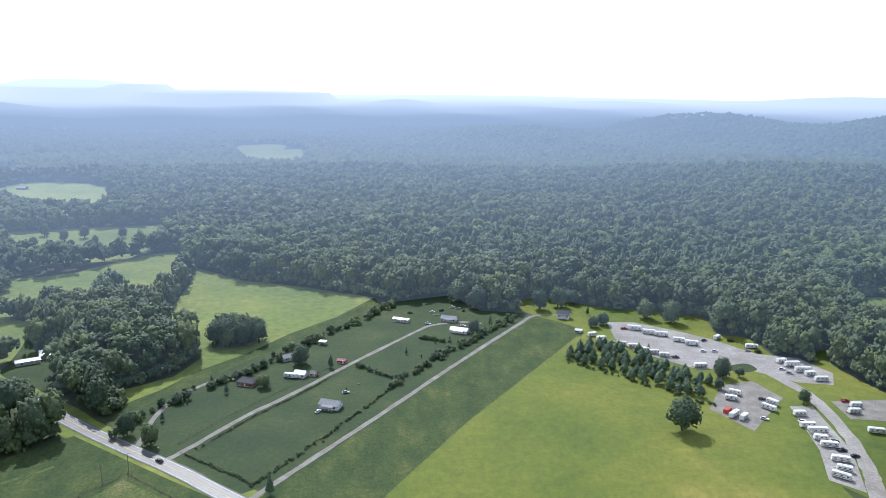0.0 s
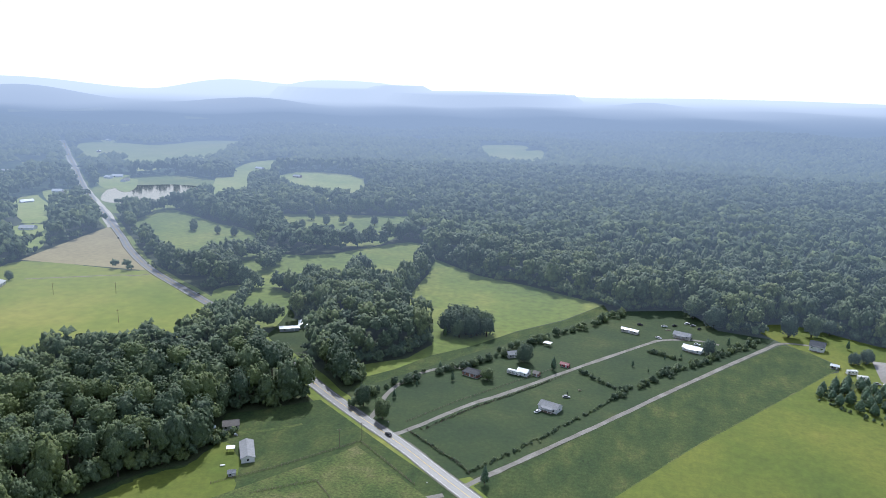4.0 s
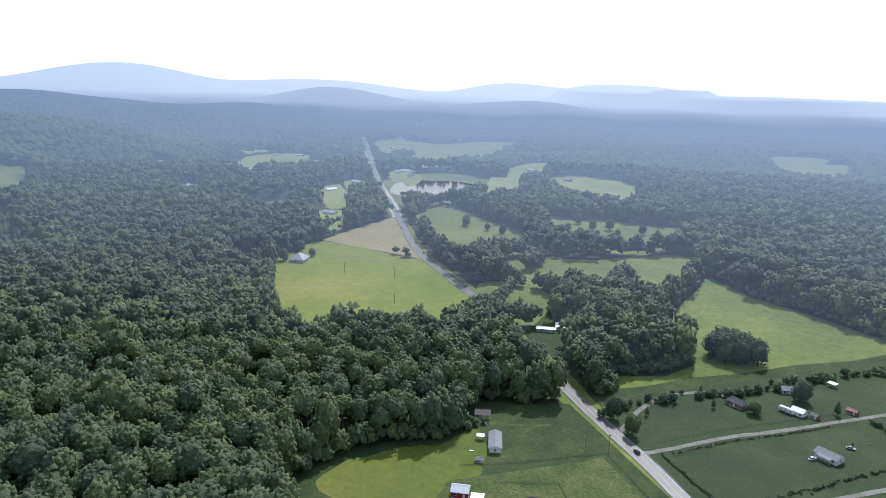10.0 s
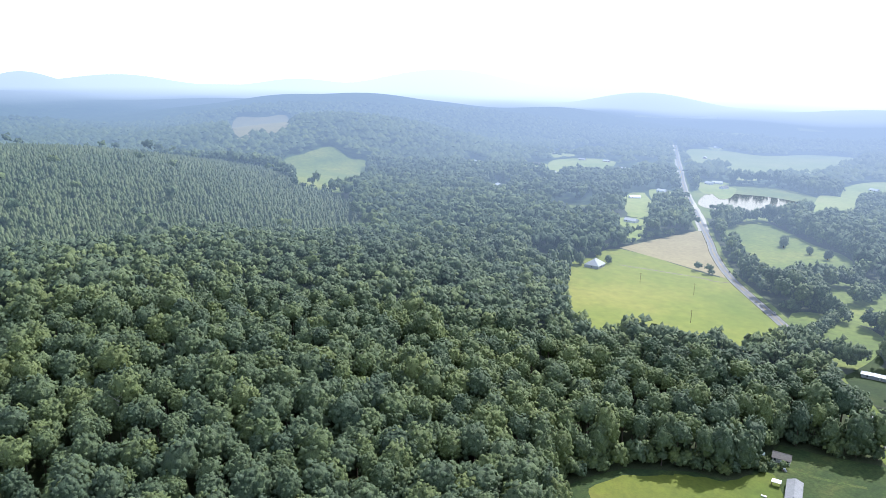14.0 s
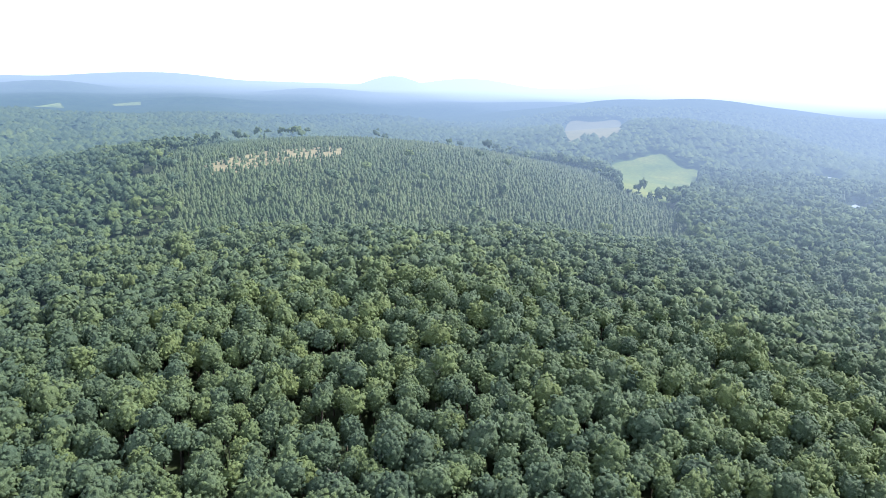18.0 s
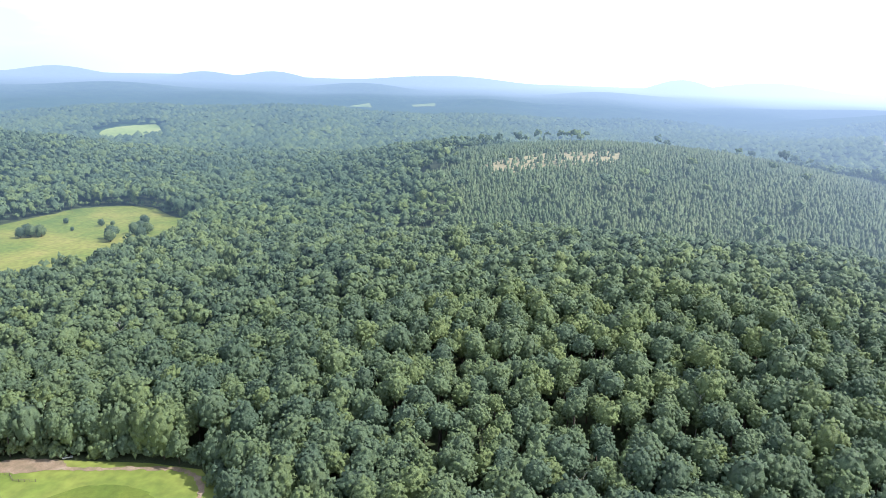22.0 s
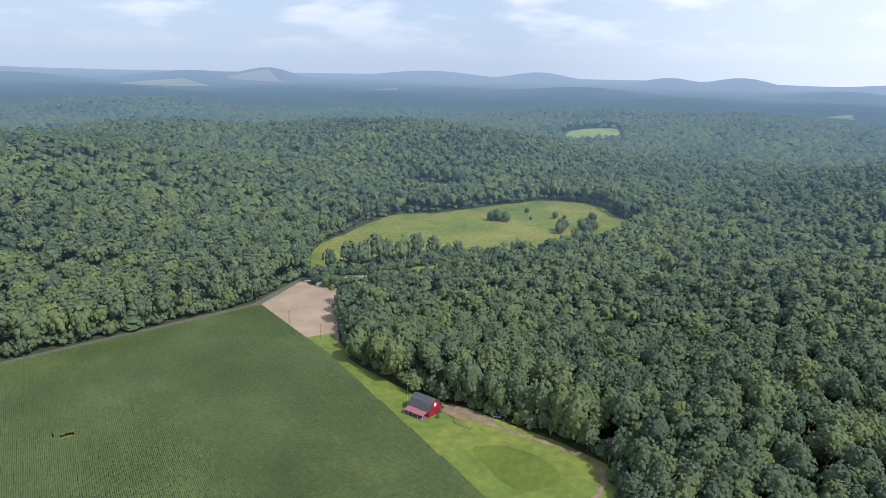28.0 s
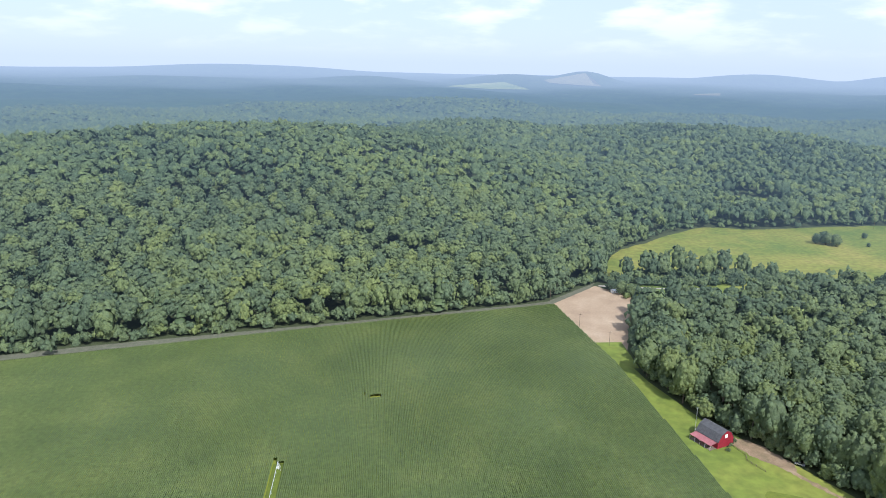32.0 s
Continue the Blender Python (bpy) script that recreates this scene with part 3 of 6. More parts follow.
sheet("field", [(-164, 451), (-122, 421), (-85, 410), (-38, 389), (-54, 353), (-73, 327), (-88, 300), (-102, 280), (-111, 261), (-119, 248), (-133, 254), (-110, 274), (-106, 294), (-110, 304), (-133, 326), (-139, 317), (-152, 414)], "meadow", 0.06, "open green hay meadow between hedges and woods", "meadow", curved=False, wobble=0.8)
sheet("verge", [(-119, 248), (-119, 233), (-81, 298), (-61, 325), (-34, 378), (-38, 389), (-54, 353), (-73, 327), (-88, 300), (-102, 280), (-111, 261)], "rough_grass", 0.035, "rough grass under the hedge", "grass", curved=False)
sheet("yard", [(-104, 213), (-119, 233), (-81, 298), (-61, 325), (-34, 378), (6, 396), (22, 368), (48, 364), (40, 345), (-50, 195), (-60, 187), (-86, 207)], "lawn", 0.05, "mown house lots between two gravel lanes", "lawn", curved=False)
sheet("field", [(-410, 332), (-332, 343), (-309, 342), (-273, 323), (-228, 296), (-206, 250), (-228, 226), (-242, 204), (-256, 186), (-301, 211), (-373, 262), (-390, 290)], "hayfield", 0.06, "yellow-green mown hay field beside the highway", "hay field", wobble=1.0)
sheet("field", [(-414, 335), (-430, 389), (-444, 442), (-399, 413), (-320, 347)], "stubble", 0.06, "tan stubble field beside the highway", "stubble field", curved=False)
sheet("field", [(-436, 460), (-456, 527), (-382, 496), (-325, 472), (-285, 408), (-291, 382), (-290, 350), (-343, 388)], "meadow", 0.06, "green pasture with a few lone trees", "pasture", wobble=1.5)
sheet("field", [(-349, 544), (-319, 568), (-260, 586), (-226, 592), (-214, 479), (-240, 461), (-283, 463)], "meadow", 0.06, "green pasture between tree lines", "pasture", wobble=1.5)
sheet("field", [(-298, 404), (-292, 422), (-244, 425), (-203, 488), (-180, 478), (-156, 373), (-185, 356), (-226, 347), (-246, 345)], "meadow", 0.06, "green pasture below a line of trees", "pasture", wobble=1.5)
sheet("field", [(-254, 327), (-240, 345), (-207, 336), (-188, 288), (-202, 280), (-219, 286)], "meadow", 0.06, "small green paddock beside the highway", "paddock", wobble=1.0)
sheet("field", [(-476, 744), (-488, 816), (-414, 819), (-366, 768), (-310, 630), (-393, 644)], "far_field", 0.6, "pale pasture among woods", "pasture", wobble=3)
sheet("field", [(-146, 182), (-152, 199), (-141, 207), (-126, 222), (-84, 196), (-50, 176), (0, 140), (-40, 70), (-120, 90), (-157, 110), (-160, 124), (-160, 139), (-154, 150), (-150, 158), (-141, 165), (-142, 175)], "rough_grass", 0.05, "farmyard grass below the wood", "grass", curved=False)
# lighter grass colour paints the sunlight beyond the cloud shade's edge
sheet("lawn_patch", [(-141, 180), (-141, 166), (-148, 156), (-152, 148), (-157, 132), (-150, 118), (-125, 128), (-118, 150), (-124, 166), (-131, 176)], "bright", 0.09, "mown grass with painted sunlight round the farm sheds", "grass", wobble=0.8)
sheet("lawn", [(-107, -258), (-93, -258), (-91, -286), (-109, -286)], "meadow", 0.14, "grass at the corner of the bare field", "grass", curved=False)
sheet("field", [(-125, 149), (-100, 189), (-97, 195), (-64, 175), (-50, 150), (-70, 100), (-110, 110)], "pasture", 0.12, "fenced cow pasture with tufts of weeds", "pasture", curved=False)
sheet("field", [(-60, 170), (20, 110), (120, 40), (220, -40), (240, -230), (140, -280), (30, -120), (-100, -135), (-130, -100), (-120, -40), (-105, 60), (-110, 100)], "lawn", 0.03, "mown grass below the drone's standpoint", "grass", curved=False)
sheet("lawn", [(-97, -282), (-103, -277), (-106, -246), (-114, -213), (-128, -190), (-141, -160), (-145, -143), (-138, -130), (-120, -110), (-95, -110), (-96, -200)], "meadow", 0.07, "mown lawn round the red barn", "lawn", curved=False)
sheet("lawn_patch", [(-113.3, -171), (-124, -166), (-128.6, -156), (-129, -147), (-125, -142), (-113, -144), (-110.5, -156)], "bright", 0.18, "brighter green patch in the barn lawn", "grass", wobble=0.6)
sheet("field", [(-89, -343), (-122, -368), (-134, -352), (-137, -337), (-122, -308), (-106, -271), (-96, -271), (-91, -300)], "soil", 0.06, "bare tan ploughed soil", "bare field", curved=False)
sheet("field", [(-133, -371), (-153, -372), (-179, -369), (-169, -345), (-150, -338), (-139, -325), (-129, -328), (-129, -344)], "meadow", 0.05, "small green plot behind the bare field", "grass")
sheet("field", [(-139, -325), (-160, -326), (-195, -331), (-235, -337), (-275, -343), (-300, -350), (-322, -352), (-258, -366), (-221, -375), (-189, -375), (-162, -376), (-150, -348)], "meadow", 0.04, "strip of grass between the wood and a line of trees", "grass", curved=False, wobble=0.8)
sheet("field", [(-153, -431), (-186, -460), (-251, -509), (-289, -504), (-336, -510), (-379, -513), (-409, -514), (-440, -477), (-420, -429), (-417, -401), (-359, -361), (-324, -349), (-258, -363), (-221, -384), (-189, -382), (-162, -386), (-132, -379)], "meadow_gold", 0.05, "sunlit yellow-green valley meadow with dry patches", "meadow", wobble=1.0)
sheet("margin", [(262, -256), (158, -283), (116, -294), (20, -315.5), (-80, -339.5), (-88, -342), (-124, -374), (-118, -364), (-88, -336), (20, -310), (116, -288), (262, -250)], "shoulder", 0.11, "dry grass margin along the corn", "field margin", curved=False)
CORN = [(-101, -110), (-101, -195), (-99, -262), (-95, -296), (-91, -337), (20, -311), (116, -286), (260, -248), (262, -60), (150, -90), (60, -100)]
sheet("field", CORN, "hayfield", 0.015, "weedy earth below the standing corn", "field", curved=False)

# pastures and hay fields far down the valley and on the ridges
for pts, mt, lb in [
    ([(-1029, 976), (-1007, 1047), (-932, 1065), (-988, 1243), (-862, 1228), (-710, 946), (-678, 867), (-682, 804), (-669, 741), (-705, 744), (-766, 815), (-850, 864), (-864, 832)], "far_field", "far pasture beyond the pond"),
    ([(-1284, 1267), (-1287, 1382), (-1174, 1385), (-1067, 1242), (-1010, 1118), (-1024, 1050), (-1167, 1156)], "far_field", "far hay field in the valley"),
    ([(-1381, 1682), (-1325, 1693), (-1071, 1404), (-1122, 1378)], "far_field", "far pasture across the valley"),
    ([(-1613, 2028), (-1615, 2098), (-1520, 2109), (-1444, 2054), (-1240, 1721), (-1399, 1879), (-1493, 1908)], "far_hay", "distant pale field"),
    ([(-1730, 1417), (-1789, 1807), (-1509, 1525), (-1423, 1165)], "far_field", "distant strip of pasture"),
    ([(-2053, 1564), (-2010, 1661), (-1734, 1442), (-1517, 1155)], "far_hay", "distant pale field"),
    ([(-1046, 1595), (-1014, 1688), (-975, 1698), (-924, 1750), (-811, 1538), (-739, 1609), (-618, 1582), (-484, 1242), (-541, 1145), (-589, 1151), (-632, 1104), (-659, 1088), (-736, 1272), (-818, 1376)], "far_field", "long far hay field in the valley"),
    ([(-380, 1313), (-328, 1347), (-291, 1319), (-282, 1258), (-251, 1265), (-220, 1075), (-251, 1038), (-303, 1110)], "far_field", "far field among woods"),
    ([(-542, 711), (-538, 735), (-506, 728), (-429, 613), (-429, 577), (-435, 566)], "far_field", "pasture behind the pond"),
    ([(-597, 838), (-596, 920), (-488, 752), (-486, 711), (-504, 702)], "far_field", "pale pasture behind the pond"),
    ([(-921, 604), (-917, 694), (-756, 580), (-767, 538), (-783, 514)], "far_field", "pasture among far houses"),
    ([(-579, 380), (-571, 419), (-518, 379), (-518, 360), (-536, 353)], "meadow", "bright strip of grass among trees"),
    ([(-624, 510), (-616, 531), (-510, 443), (-507, 426), (-525, 429)], "far_field", "grass between far houses"),
    ([(16, -1244), (-20, -1268), (-63, -1280), (-56, -1150), (12, -1120)], "far_field", "far strip of grass between woods"),
    ([(-253, -1337), (-322, -1325), (-378, -1283), (-350, -1190), (-290, -1230), (-236, -1245)], "far_field", "far strip of grass between woods"),
    ([(-255, -2643), (-362, -2766), (-493, -2767), (-586, -2733), (-537, -2554), (-404, -2495), (-284, -2460)], "far_field", "distant hay slope"),
    ([(-653, -2783), (-828, -2826), (-890, -2790), (-791, -2550), (-633, -2604)], "far_hay", "distant pale slope"),
    ([(-1088, -2370), (-1180, -2376), (-1050, -2113), (-948, -2084)], "far_hay", "pale field beyond the woods"),
    ([(-1151, -1626), (-1255, -1598), (-899, -1143), (-850, -1199)], "far_field", "far strip of grass between woods"),
    ([(-861, -1017), (-955, -1001), (-845, -885), (-774, -913)], "far_field", "far field beyond the woods"),
    ([(-316, -605), (-341, -595), (-355, -583), (-339, -555), (-309, -569)], "meadow", "small glade in the woods"),
    ([(-938, 188), (-988, 232), (-1018, 278), (-958, 289), (-927, 303), (-745, 236), (-669, 191), (-675, 171), (-701, 155)], "meadow", "bright clearing on a wooded slope"),
    ([(-1589, 219), (-1585, 278), (-1555, 333), (-1117, 231), (-1114, 188), (-1110, 157)], "far_hay", "pale hay field on a ridge"),
    ([(-1740, -1112), (-1975, -1146), (-1299, -750), (-1207, -762)], "far_field", "distant pasture"),
    ([(-2049, -1037), (-2107, -979), (-1452, -675), (-1407, -707)], "far_field", "distant pasture"),
    ([(234, 388), (270, 398), (262, 350), (228, 338)], "meadow", "clearing behind the trailer lot"),
]:
    mid_r = sum(math.hypot(*q) for q in pts) / len(pts)
    if mid_r > 1500:
        # thin strips on the far slopes
        top = sum(math.hypot(*q) for q in pts[:2]) / 2
        pts = [q if i < len(pts) // 2 else (q[0] * top * 0.975 / math.hypot(*q), q[1] * top * 0.975 / math.hypot(*q)) for i, q in enumerate(pts)]
    sheet("field", pts, mt, 1.2, lb, "field", wobble=2.0, curved=mid_r < 1500)
FAR_HOUSES = [(56.6, 1235), (54.7, 1370), (53.5, 1385), (55.6, 1270), (56.7, 955), (51.3, 1025), (49.5, 1125), (47.9, 825), (48.2, 845), (50.3, 640), (44.8, 940), (43.7, 910), (44.2, 950), (33.9, 985), (32.3, 1085), (44.6, 1540), (45.3, 1290), (45.6, 1170), (52.6, 1110), (50.2, 780), (54.5, 1120), (58, 1040), (20, 1500), (19.4, 1520), (20.6, 1480), (21, 1560), (61, 820), (63, 1050), (31, 900)]
for az, d in FAR_HOUSES:
    yard = []
    for i in range(8):
        t = 2 * math.pi * i / 8
        q = polar(az + 14 * math.cos(t) * 700 / d / 12, d + 22 * math.sin(t) - 66 * max(0, -math.sin(t)))
        yard.append((q[0] / K, q[1] / K))
    sheet("yard", yard, "far_field", 0.5, "pale grass yard round a far house", "grass")
sheet("bank", [(-627, 611), (-640, 700), (-600, 728), (-520, 690), (-455, 554), (-463, 512), (-491, 493), (-557, 537)], "meadow", 0.1, "low grass banks round the pond", "grass")
sheet("pond", [(-607, 616), (-586, 647), (-554, 664), (-509, 652), (-488, 575), (-502, 545), (-530, 533), (-563, 554)], "water", 0.25, "still farm pond mirroring the bright sky", "pond")

sheet("clearcut", [(-612, -240), (-662, -189), (-690, -125), (-630, -110), (-595, -173), (-578, -210)], "stubble", 0.5, "thinned dry patch in the young pines", "clearing", clear=False)

# house yards among the trees
for (qx, qy), r, reach, mt in (((-176, 290), 13, 20, "lawn"), ((-199, 306), 9, 16, "lawn"), ((-404, 262), 12, 26, "lawn"), ((-385, 285), 12, 14, "hayfield"), ((-303, -270), 8, 16, "lawn")):
    d = math.hypot(qx, qy)
    ring = []
    for k in range(10):
        a, b = math.sin(k * math.pi / 5), math.cos(k * math.pi / 5)
        along = r * b if b > 0 else (r + reach) * b
        ring.append((qx + (qx * along + qy * r * a * (1 + 0.2 * math.sin(3 * k))) / d, qy + (qy * along - qx * r * a * (1 + 0.2 * math.sin(3 * k))) / d))
    sheet("yard", ring, mt, 0.045, "rough grass yard in a gap of the trees", "grass")

# ---- roads ----
HWY = [(200, 10), (60, 105), (-54, 181), (-83, 201), (-126, 228), (-224, 295), (-315, 347), (-372, 388), (-416, 425), (-578, 556), (-670, 632), (-879, 814), (-1139, 1040)]
strip("verge", HWY, 20, "meadow", 0.04, "mown grass verge along the highway", "verge", ragged=1.5)
strip("road_shoulder", HWY, 9.6, "shoulder", 0.13, "worn grey gravel shoulder of the highway", "road shoulder", clear=9, ragged=0.4)
# roadside gravel, made paler to paint in the far highway's sun glare
strip("apron", [(-440, 444), (-500, 494), (-578, 556), (-670, 632), (-879, 814), (-1139, 1040)], 13, "glare_gravel", 0.15, "pale gravel aprons and drives with painted sun glare along the far highway", "gravel", ragged=1.2)
road = strip("road", HWY, 8.2, "asphalt", 0.17, "grey two-lane asphalt highway", "road")
strip("edge_line", HWY, 0.13, "white_paint", 0.18, parent=road, offset=3.4)
strip("edge_line", HWY, 0.13, "white_paint", 0.18, parent=road, offset=-3.4)
strip("centre_line", HWY, 0.22, "yellow_paint", 0.18, parent=road, offset=0.0)
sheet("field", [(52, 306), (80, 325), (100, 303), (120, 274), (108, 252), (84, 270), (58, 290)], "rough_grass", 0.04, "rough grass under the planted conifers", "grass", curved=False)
strip("lane", [(-89, 206), (-84, 214), (-71, 239), (-60, 255), (-40, 288), (-12, 332), (-4, 342), (10, 348), (22, 346)], 3.2, "gravel", 0.14, "pale gravel lane past fenced lots", "gravel lane", clear=3, ragged=0.3)
strip("lane", [(-56, 184), (-50, 194), (-35, 219), (-17, 249), (5, 287), (40, 344), (51, 360), (67, 362)], 3.2, "gravel", 0.16, "straight pale gravel lane between fields", "gravel lane", clear=3, ragged=0.3)
strip("driveway", [(-101, 212), (-102, 222), (-104, 238), (-101, 256), (-92, 270), (-84, 272)], 3.0, "gravel", 0.13, "curved gravel driveway to a dark-roofed house", "driveway", clear=2)
strip("track", [(-16, 187), (10, 235), (36, 277), (70, 332)], 0.6, "pasture", 0.14, "narrow worn path between two fields", "path", ragged=0.25, steps=14)
sheet("parking_lot", [(88, 351), (102, 351), (119, 340), (134, 327), (148, 308), (165, 303), (172, 286), (166, 274), (152, 276), (134, 291), (114, 288), (92, 309), (86, 326)], "lot", 0.16, "grey gravel lot with rows of parked trailers", "parking lot", curved=False, wobble=0.5)
sheet("parking_lot", [(124, 274), (133, 277), (138, 260), (114, 232), (104, 250), (117, 271)], "gravel", 0.18, "small gravel pad with parked trailers", "parking lot", curved=False, wobble=0.5)
sheet("parking_lot", [(156, 258), (179, 260), (169, 241), (155, 243)], "gravel", 0.15, "gravel pad beside the lot road", "parking lot", curved=False)
sheet("parking_lot", [(137, 253), (146, 253), (142, 219), (132, 193), (124, 200), (131, 219)], "lot", 0.14, "gravel strip with a row of trailers", "parking lot", curved=False)
strip("lot_road", [(140, 298), (145, 282), (150, 262), (147, 231), (141, 208), (134, 191), (120, 160)], 7.5, "lot", 0.21, "pale worn gravel road through the trailer lot", "road", ragged=0.5, clear=6)
sheet("verge", [(60, 292), (80, 322), (150, 312), (176, 282), (168, 236), (134, 186), (104, 228)], "bright", 0.02, "mown grass between the trailer lots", "grass", curved=False)
sheet("traffic_island", [(128, 292), (138, 296), (140, 289), (131, 286)], "lawn", 0.20, "grass island in the gravel lot", "grass", clear=False)
strip("driveway", [(-117.2, -200), (-122.6, -190), (-127.4, -180), (-132.6, -169), (-138.6, -158), (-142, -149.4), (-141.4, -142), (-136.6, -135.6), (-128, -130), (-110, -121)], 2.7, "dirt", 0.20, "tan dirt drive along the wood's edge", "dirt drive", clear=3, ragged=0.8, steps=9)
sheet("bare_ground", [(-117, -202), (-123, -199), (-127.5, -192), (-130, -184), (-127, -181), (-121, -188), (-116.5, -196)], "dirt", 0.155, "bare trodden earth beside the red barn", "bare earth", wobble=0.7)
strip("lane", [(-124, -368), (-140, -365), (-156, -362), (-173, -360), (-183, -361)], 3.4, "lot", 0.12, "pale lane behind the bare field", "gravel lane", clear=5)
strip("driveway", [(-148, 186), (-138, 189), (-128, 196), (-122, 202)], 2.4, "pasture", 0.12, "dirt drive to the farm sheds", "dirt drive", clear=2)
strip("lane", [(-60, 178), (-70, 170), (-84, 160), (-100, 140)], 3.0, "gravel", 0.14, "gravel farm drive off the highway", "driveway")
strip("driveway", [(-310, 344), (-318, 334), (-330, 330), (-372, 302)], 2.6, "gravel", 0.12, "field drive to a house", "driveway")

# ---- trees ----
def ico(level):
    bm = bmesh.new()
    bmesh.ops.create_icosphere(bm, subdivisions=level, radius=1.0)
    v = np.array([q.co[:] for q in bm.verts])
    f = np.array([[q.index for q in p.verts] for p in bm.faces])
    bm.free()
    return v, f


ICO = {k: ico(k) for k in (1, 2, 3)}


def crown(seed, lumps, leaves, size, level=3, width=1.0, height=1.0, droop=0.35, lump=0.30):
    """Vertices, triangles and normals of a broadleaf crown of radius about 1, its middle at height 0: a shell of rounded boughs with creases between them, and sprays of leaves standing off it."""
    rng = np.random.default_rng(seed)
    way = []
    for k in range(lumps):
        g = math.pi * (3 - math.sqrt(5)) * (k + 1) + rng.uniform(-0.5, 0.5)
        zz = 1 - (1 + droop) * (k + 0.5) / lumps + rng.uniform(-0.08, 0.08)
        sn = math.sqrt(max(0, 1 - zz * zz))
        way.append((sn * math.cos(g), sn * math.sin(g), zz))
    way = np.array(way)
    way /= np.linalg.norm(way, axis=1)[:, None]
    reach = 1.25 * math.sqrt(4.0 / lumps) * rng.uniform(0.75, 1.2, lumps)
    tall = lump * rng.uniform(0.6, 1.35, lumps)
    shape = np.array((width, width, height))

    def skin(d):
        """How far the shell stands out in these directions."""
        ang = np.arccos(np.clip(d @ way.T, -1, 1)) / reach
        return 0.56 + (tall * np.sqrt(np.clip(1 - ang * ang, 0, 1))).max(1)

    base, f = ICO[level]
    f = f[base[f][:, :, 2].mean(1) > -0.12 - droop]
    used, f = np.unique(f, return_inverse=True)
    f = f.reshape(-1, 3)
    d = base[used] + rng.normal(size=(len(used), 3)) * 0.04
    d /= np.linalg.norm(d, axis=1)[:, None]
    v = d * skin(d)[:, None] * rng.uniform(0.82, 0.92, (len(d), 1)) * shape
    fn = np.cross(v[f[:, 1]] - v[f[:, 0]], v[f[:, 2]] - v[f[:, 0]])
    vn = np.zeros_like(v)
    for c in range(3):
        np.add.at(vn, f[:, c], fn)
    vn /= np.linalg.norm(vn, axis=1)[:, None] + 1e-9
    # clumps of leaves: small uneven hoods that stand off the shell
    k = np.arange(leaves) + 0.5
    g, zz = math.pi * (3 - math.sqrt(5)) * k, 1 - (1.05 + droop) * k / leaves
    o = np.stack([np.sqrt(np.clip(1 - zz * zz, 0, 1)) * np.cos(g), np.sqrt(np.clip(1 - zz * zz, 0, 1)) * np.sin(g), zz], -1) + rng.normal(size=(leaves, 3)) * 0.11
    o /= np.linalg.norm(o, axis=1)[:, None]
    near = np.argmax(o @ d.T, 1)
    out = vn[near] * 0.6 + o * 0.5 + np.array((0, 0, 0.35)) + rng.normal(size=o.shape) * 0.22
    out /= np.linalg.norm(out, axis=1)[:, None]
    a = np.cross(out, rng.normal(size=o.shape))
    a /= np.linalg.norm(a, axis=1)[:, None]
    b = np.cross(out, a)
    s1 = size * rng.uniform(0.65, 1.35, (leaves, 1))
    p = o * (skin(o) * rng.uniform(0.9, 1.04, leaves))[:, None] * shape
    hood, hn = [p + out * s1 * rng.uniform(0.35, 0.8, (leaves, 1))], [out + rng.normal(size=o.shape) * 0.2]
    for q in range(4):
        c, sn = math.cos(q * math.pi / 2), math.sin(q * math.pi / 2)
        side = a * c + b * sn
        w = rng.uniform(0.75, 1.35, (leaves, 1))
        hood.append(p + side * s1 * w - out * s1 * rng.uniform(0.25, 0.7, (leaves, 1)))
        hn.append(side * 0.95 + out * 0.45)
    hood, hn = np.stack(hood, 1).reshape(-1, 3), np.stack(hn, 1).reshape(-1, 3)
    top = len(v) + 5 * np.arange(leaves)
    ts = np.concatenate([f] + [np.stack([top, top + 1 + q, top + 1 + (q + 1) % 4], -1) for q in range(4)])
    ns = np.concatenate([vn, hn])
    return np.concatenate([v, hood]), ts, ns / np.linalg.norm(ns, axis=1)[:, None]


def cap(seed, sides=6):
    """A distant crown of a few pixels: a lopsided cap."""
    rng = np.random.default_rng(seed)
    v = [(rng.uniform(-0.25, 0.25), rng.uniform(-0.25, 0.25), 0.45)]
    for i in range(sides):
        a = 2 * math.pi * (i + rng.uniform(-0.25, 0.25)) / sides
        r = rng.uniform(0.75, 1.15)
        v.append((r * math.cos(a), r * math.sin(a), -0.4 + rng.uniform(-0.2, 0.25)))
    return np.array(v), np.array([(0, 1 + i, 1 + (i + 1) % sides) for i in range(sides)])


def conifer(seed, tiers=5, sides=7, spread=1.0):
    """A pine or cedar of height 1 and radius about 0.2: drooping tiers of boughs."""
    rng = np.random.default_rng(seed)
    v, t = [], []
    for k in range(tiers):
        z0, z1 = 0.08 + 0.80 * k / tiers, 0.08 + 0.80 * (k + 1.55) / tiers
        r = (0.26 * (1 - k / (tiers + 0.4)) + 0.03) * spread
        n = len(v)
        v.append((rng.uniform(-0.01, 0.01), rng.uniform(-0.01, 0.01), min(z1, 1.0)))
        for i in range(sides):
            a = 2 * math.pi * (i + rng.uniform(-0.3, 0.3) + 0.5 * k) / sides
            rr = r * rng.uniform(0.65, 1.2)
            v.append((rr * math.cos(a), rr * math.sin(a), z0 + rng.uniform(-0.03, 0.03)))
        t += [(n, n + 1 + i, n + 1 + (i + 1) % sides) for i in range(sides)]
    return np.array(v), np.array(t)


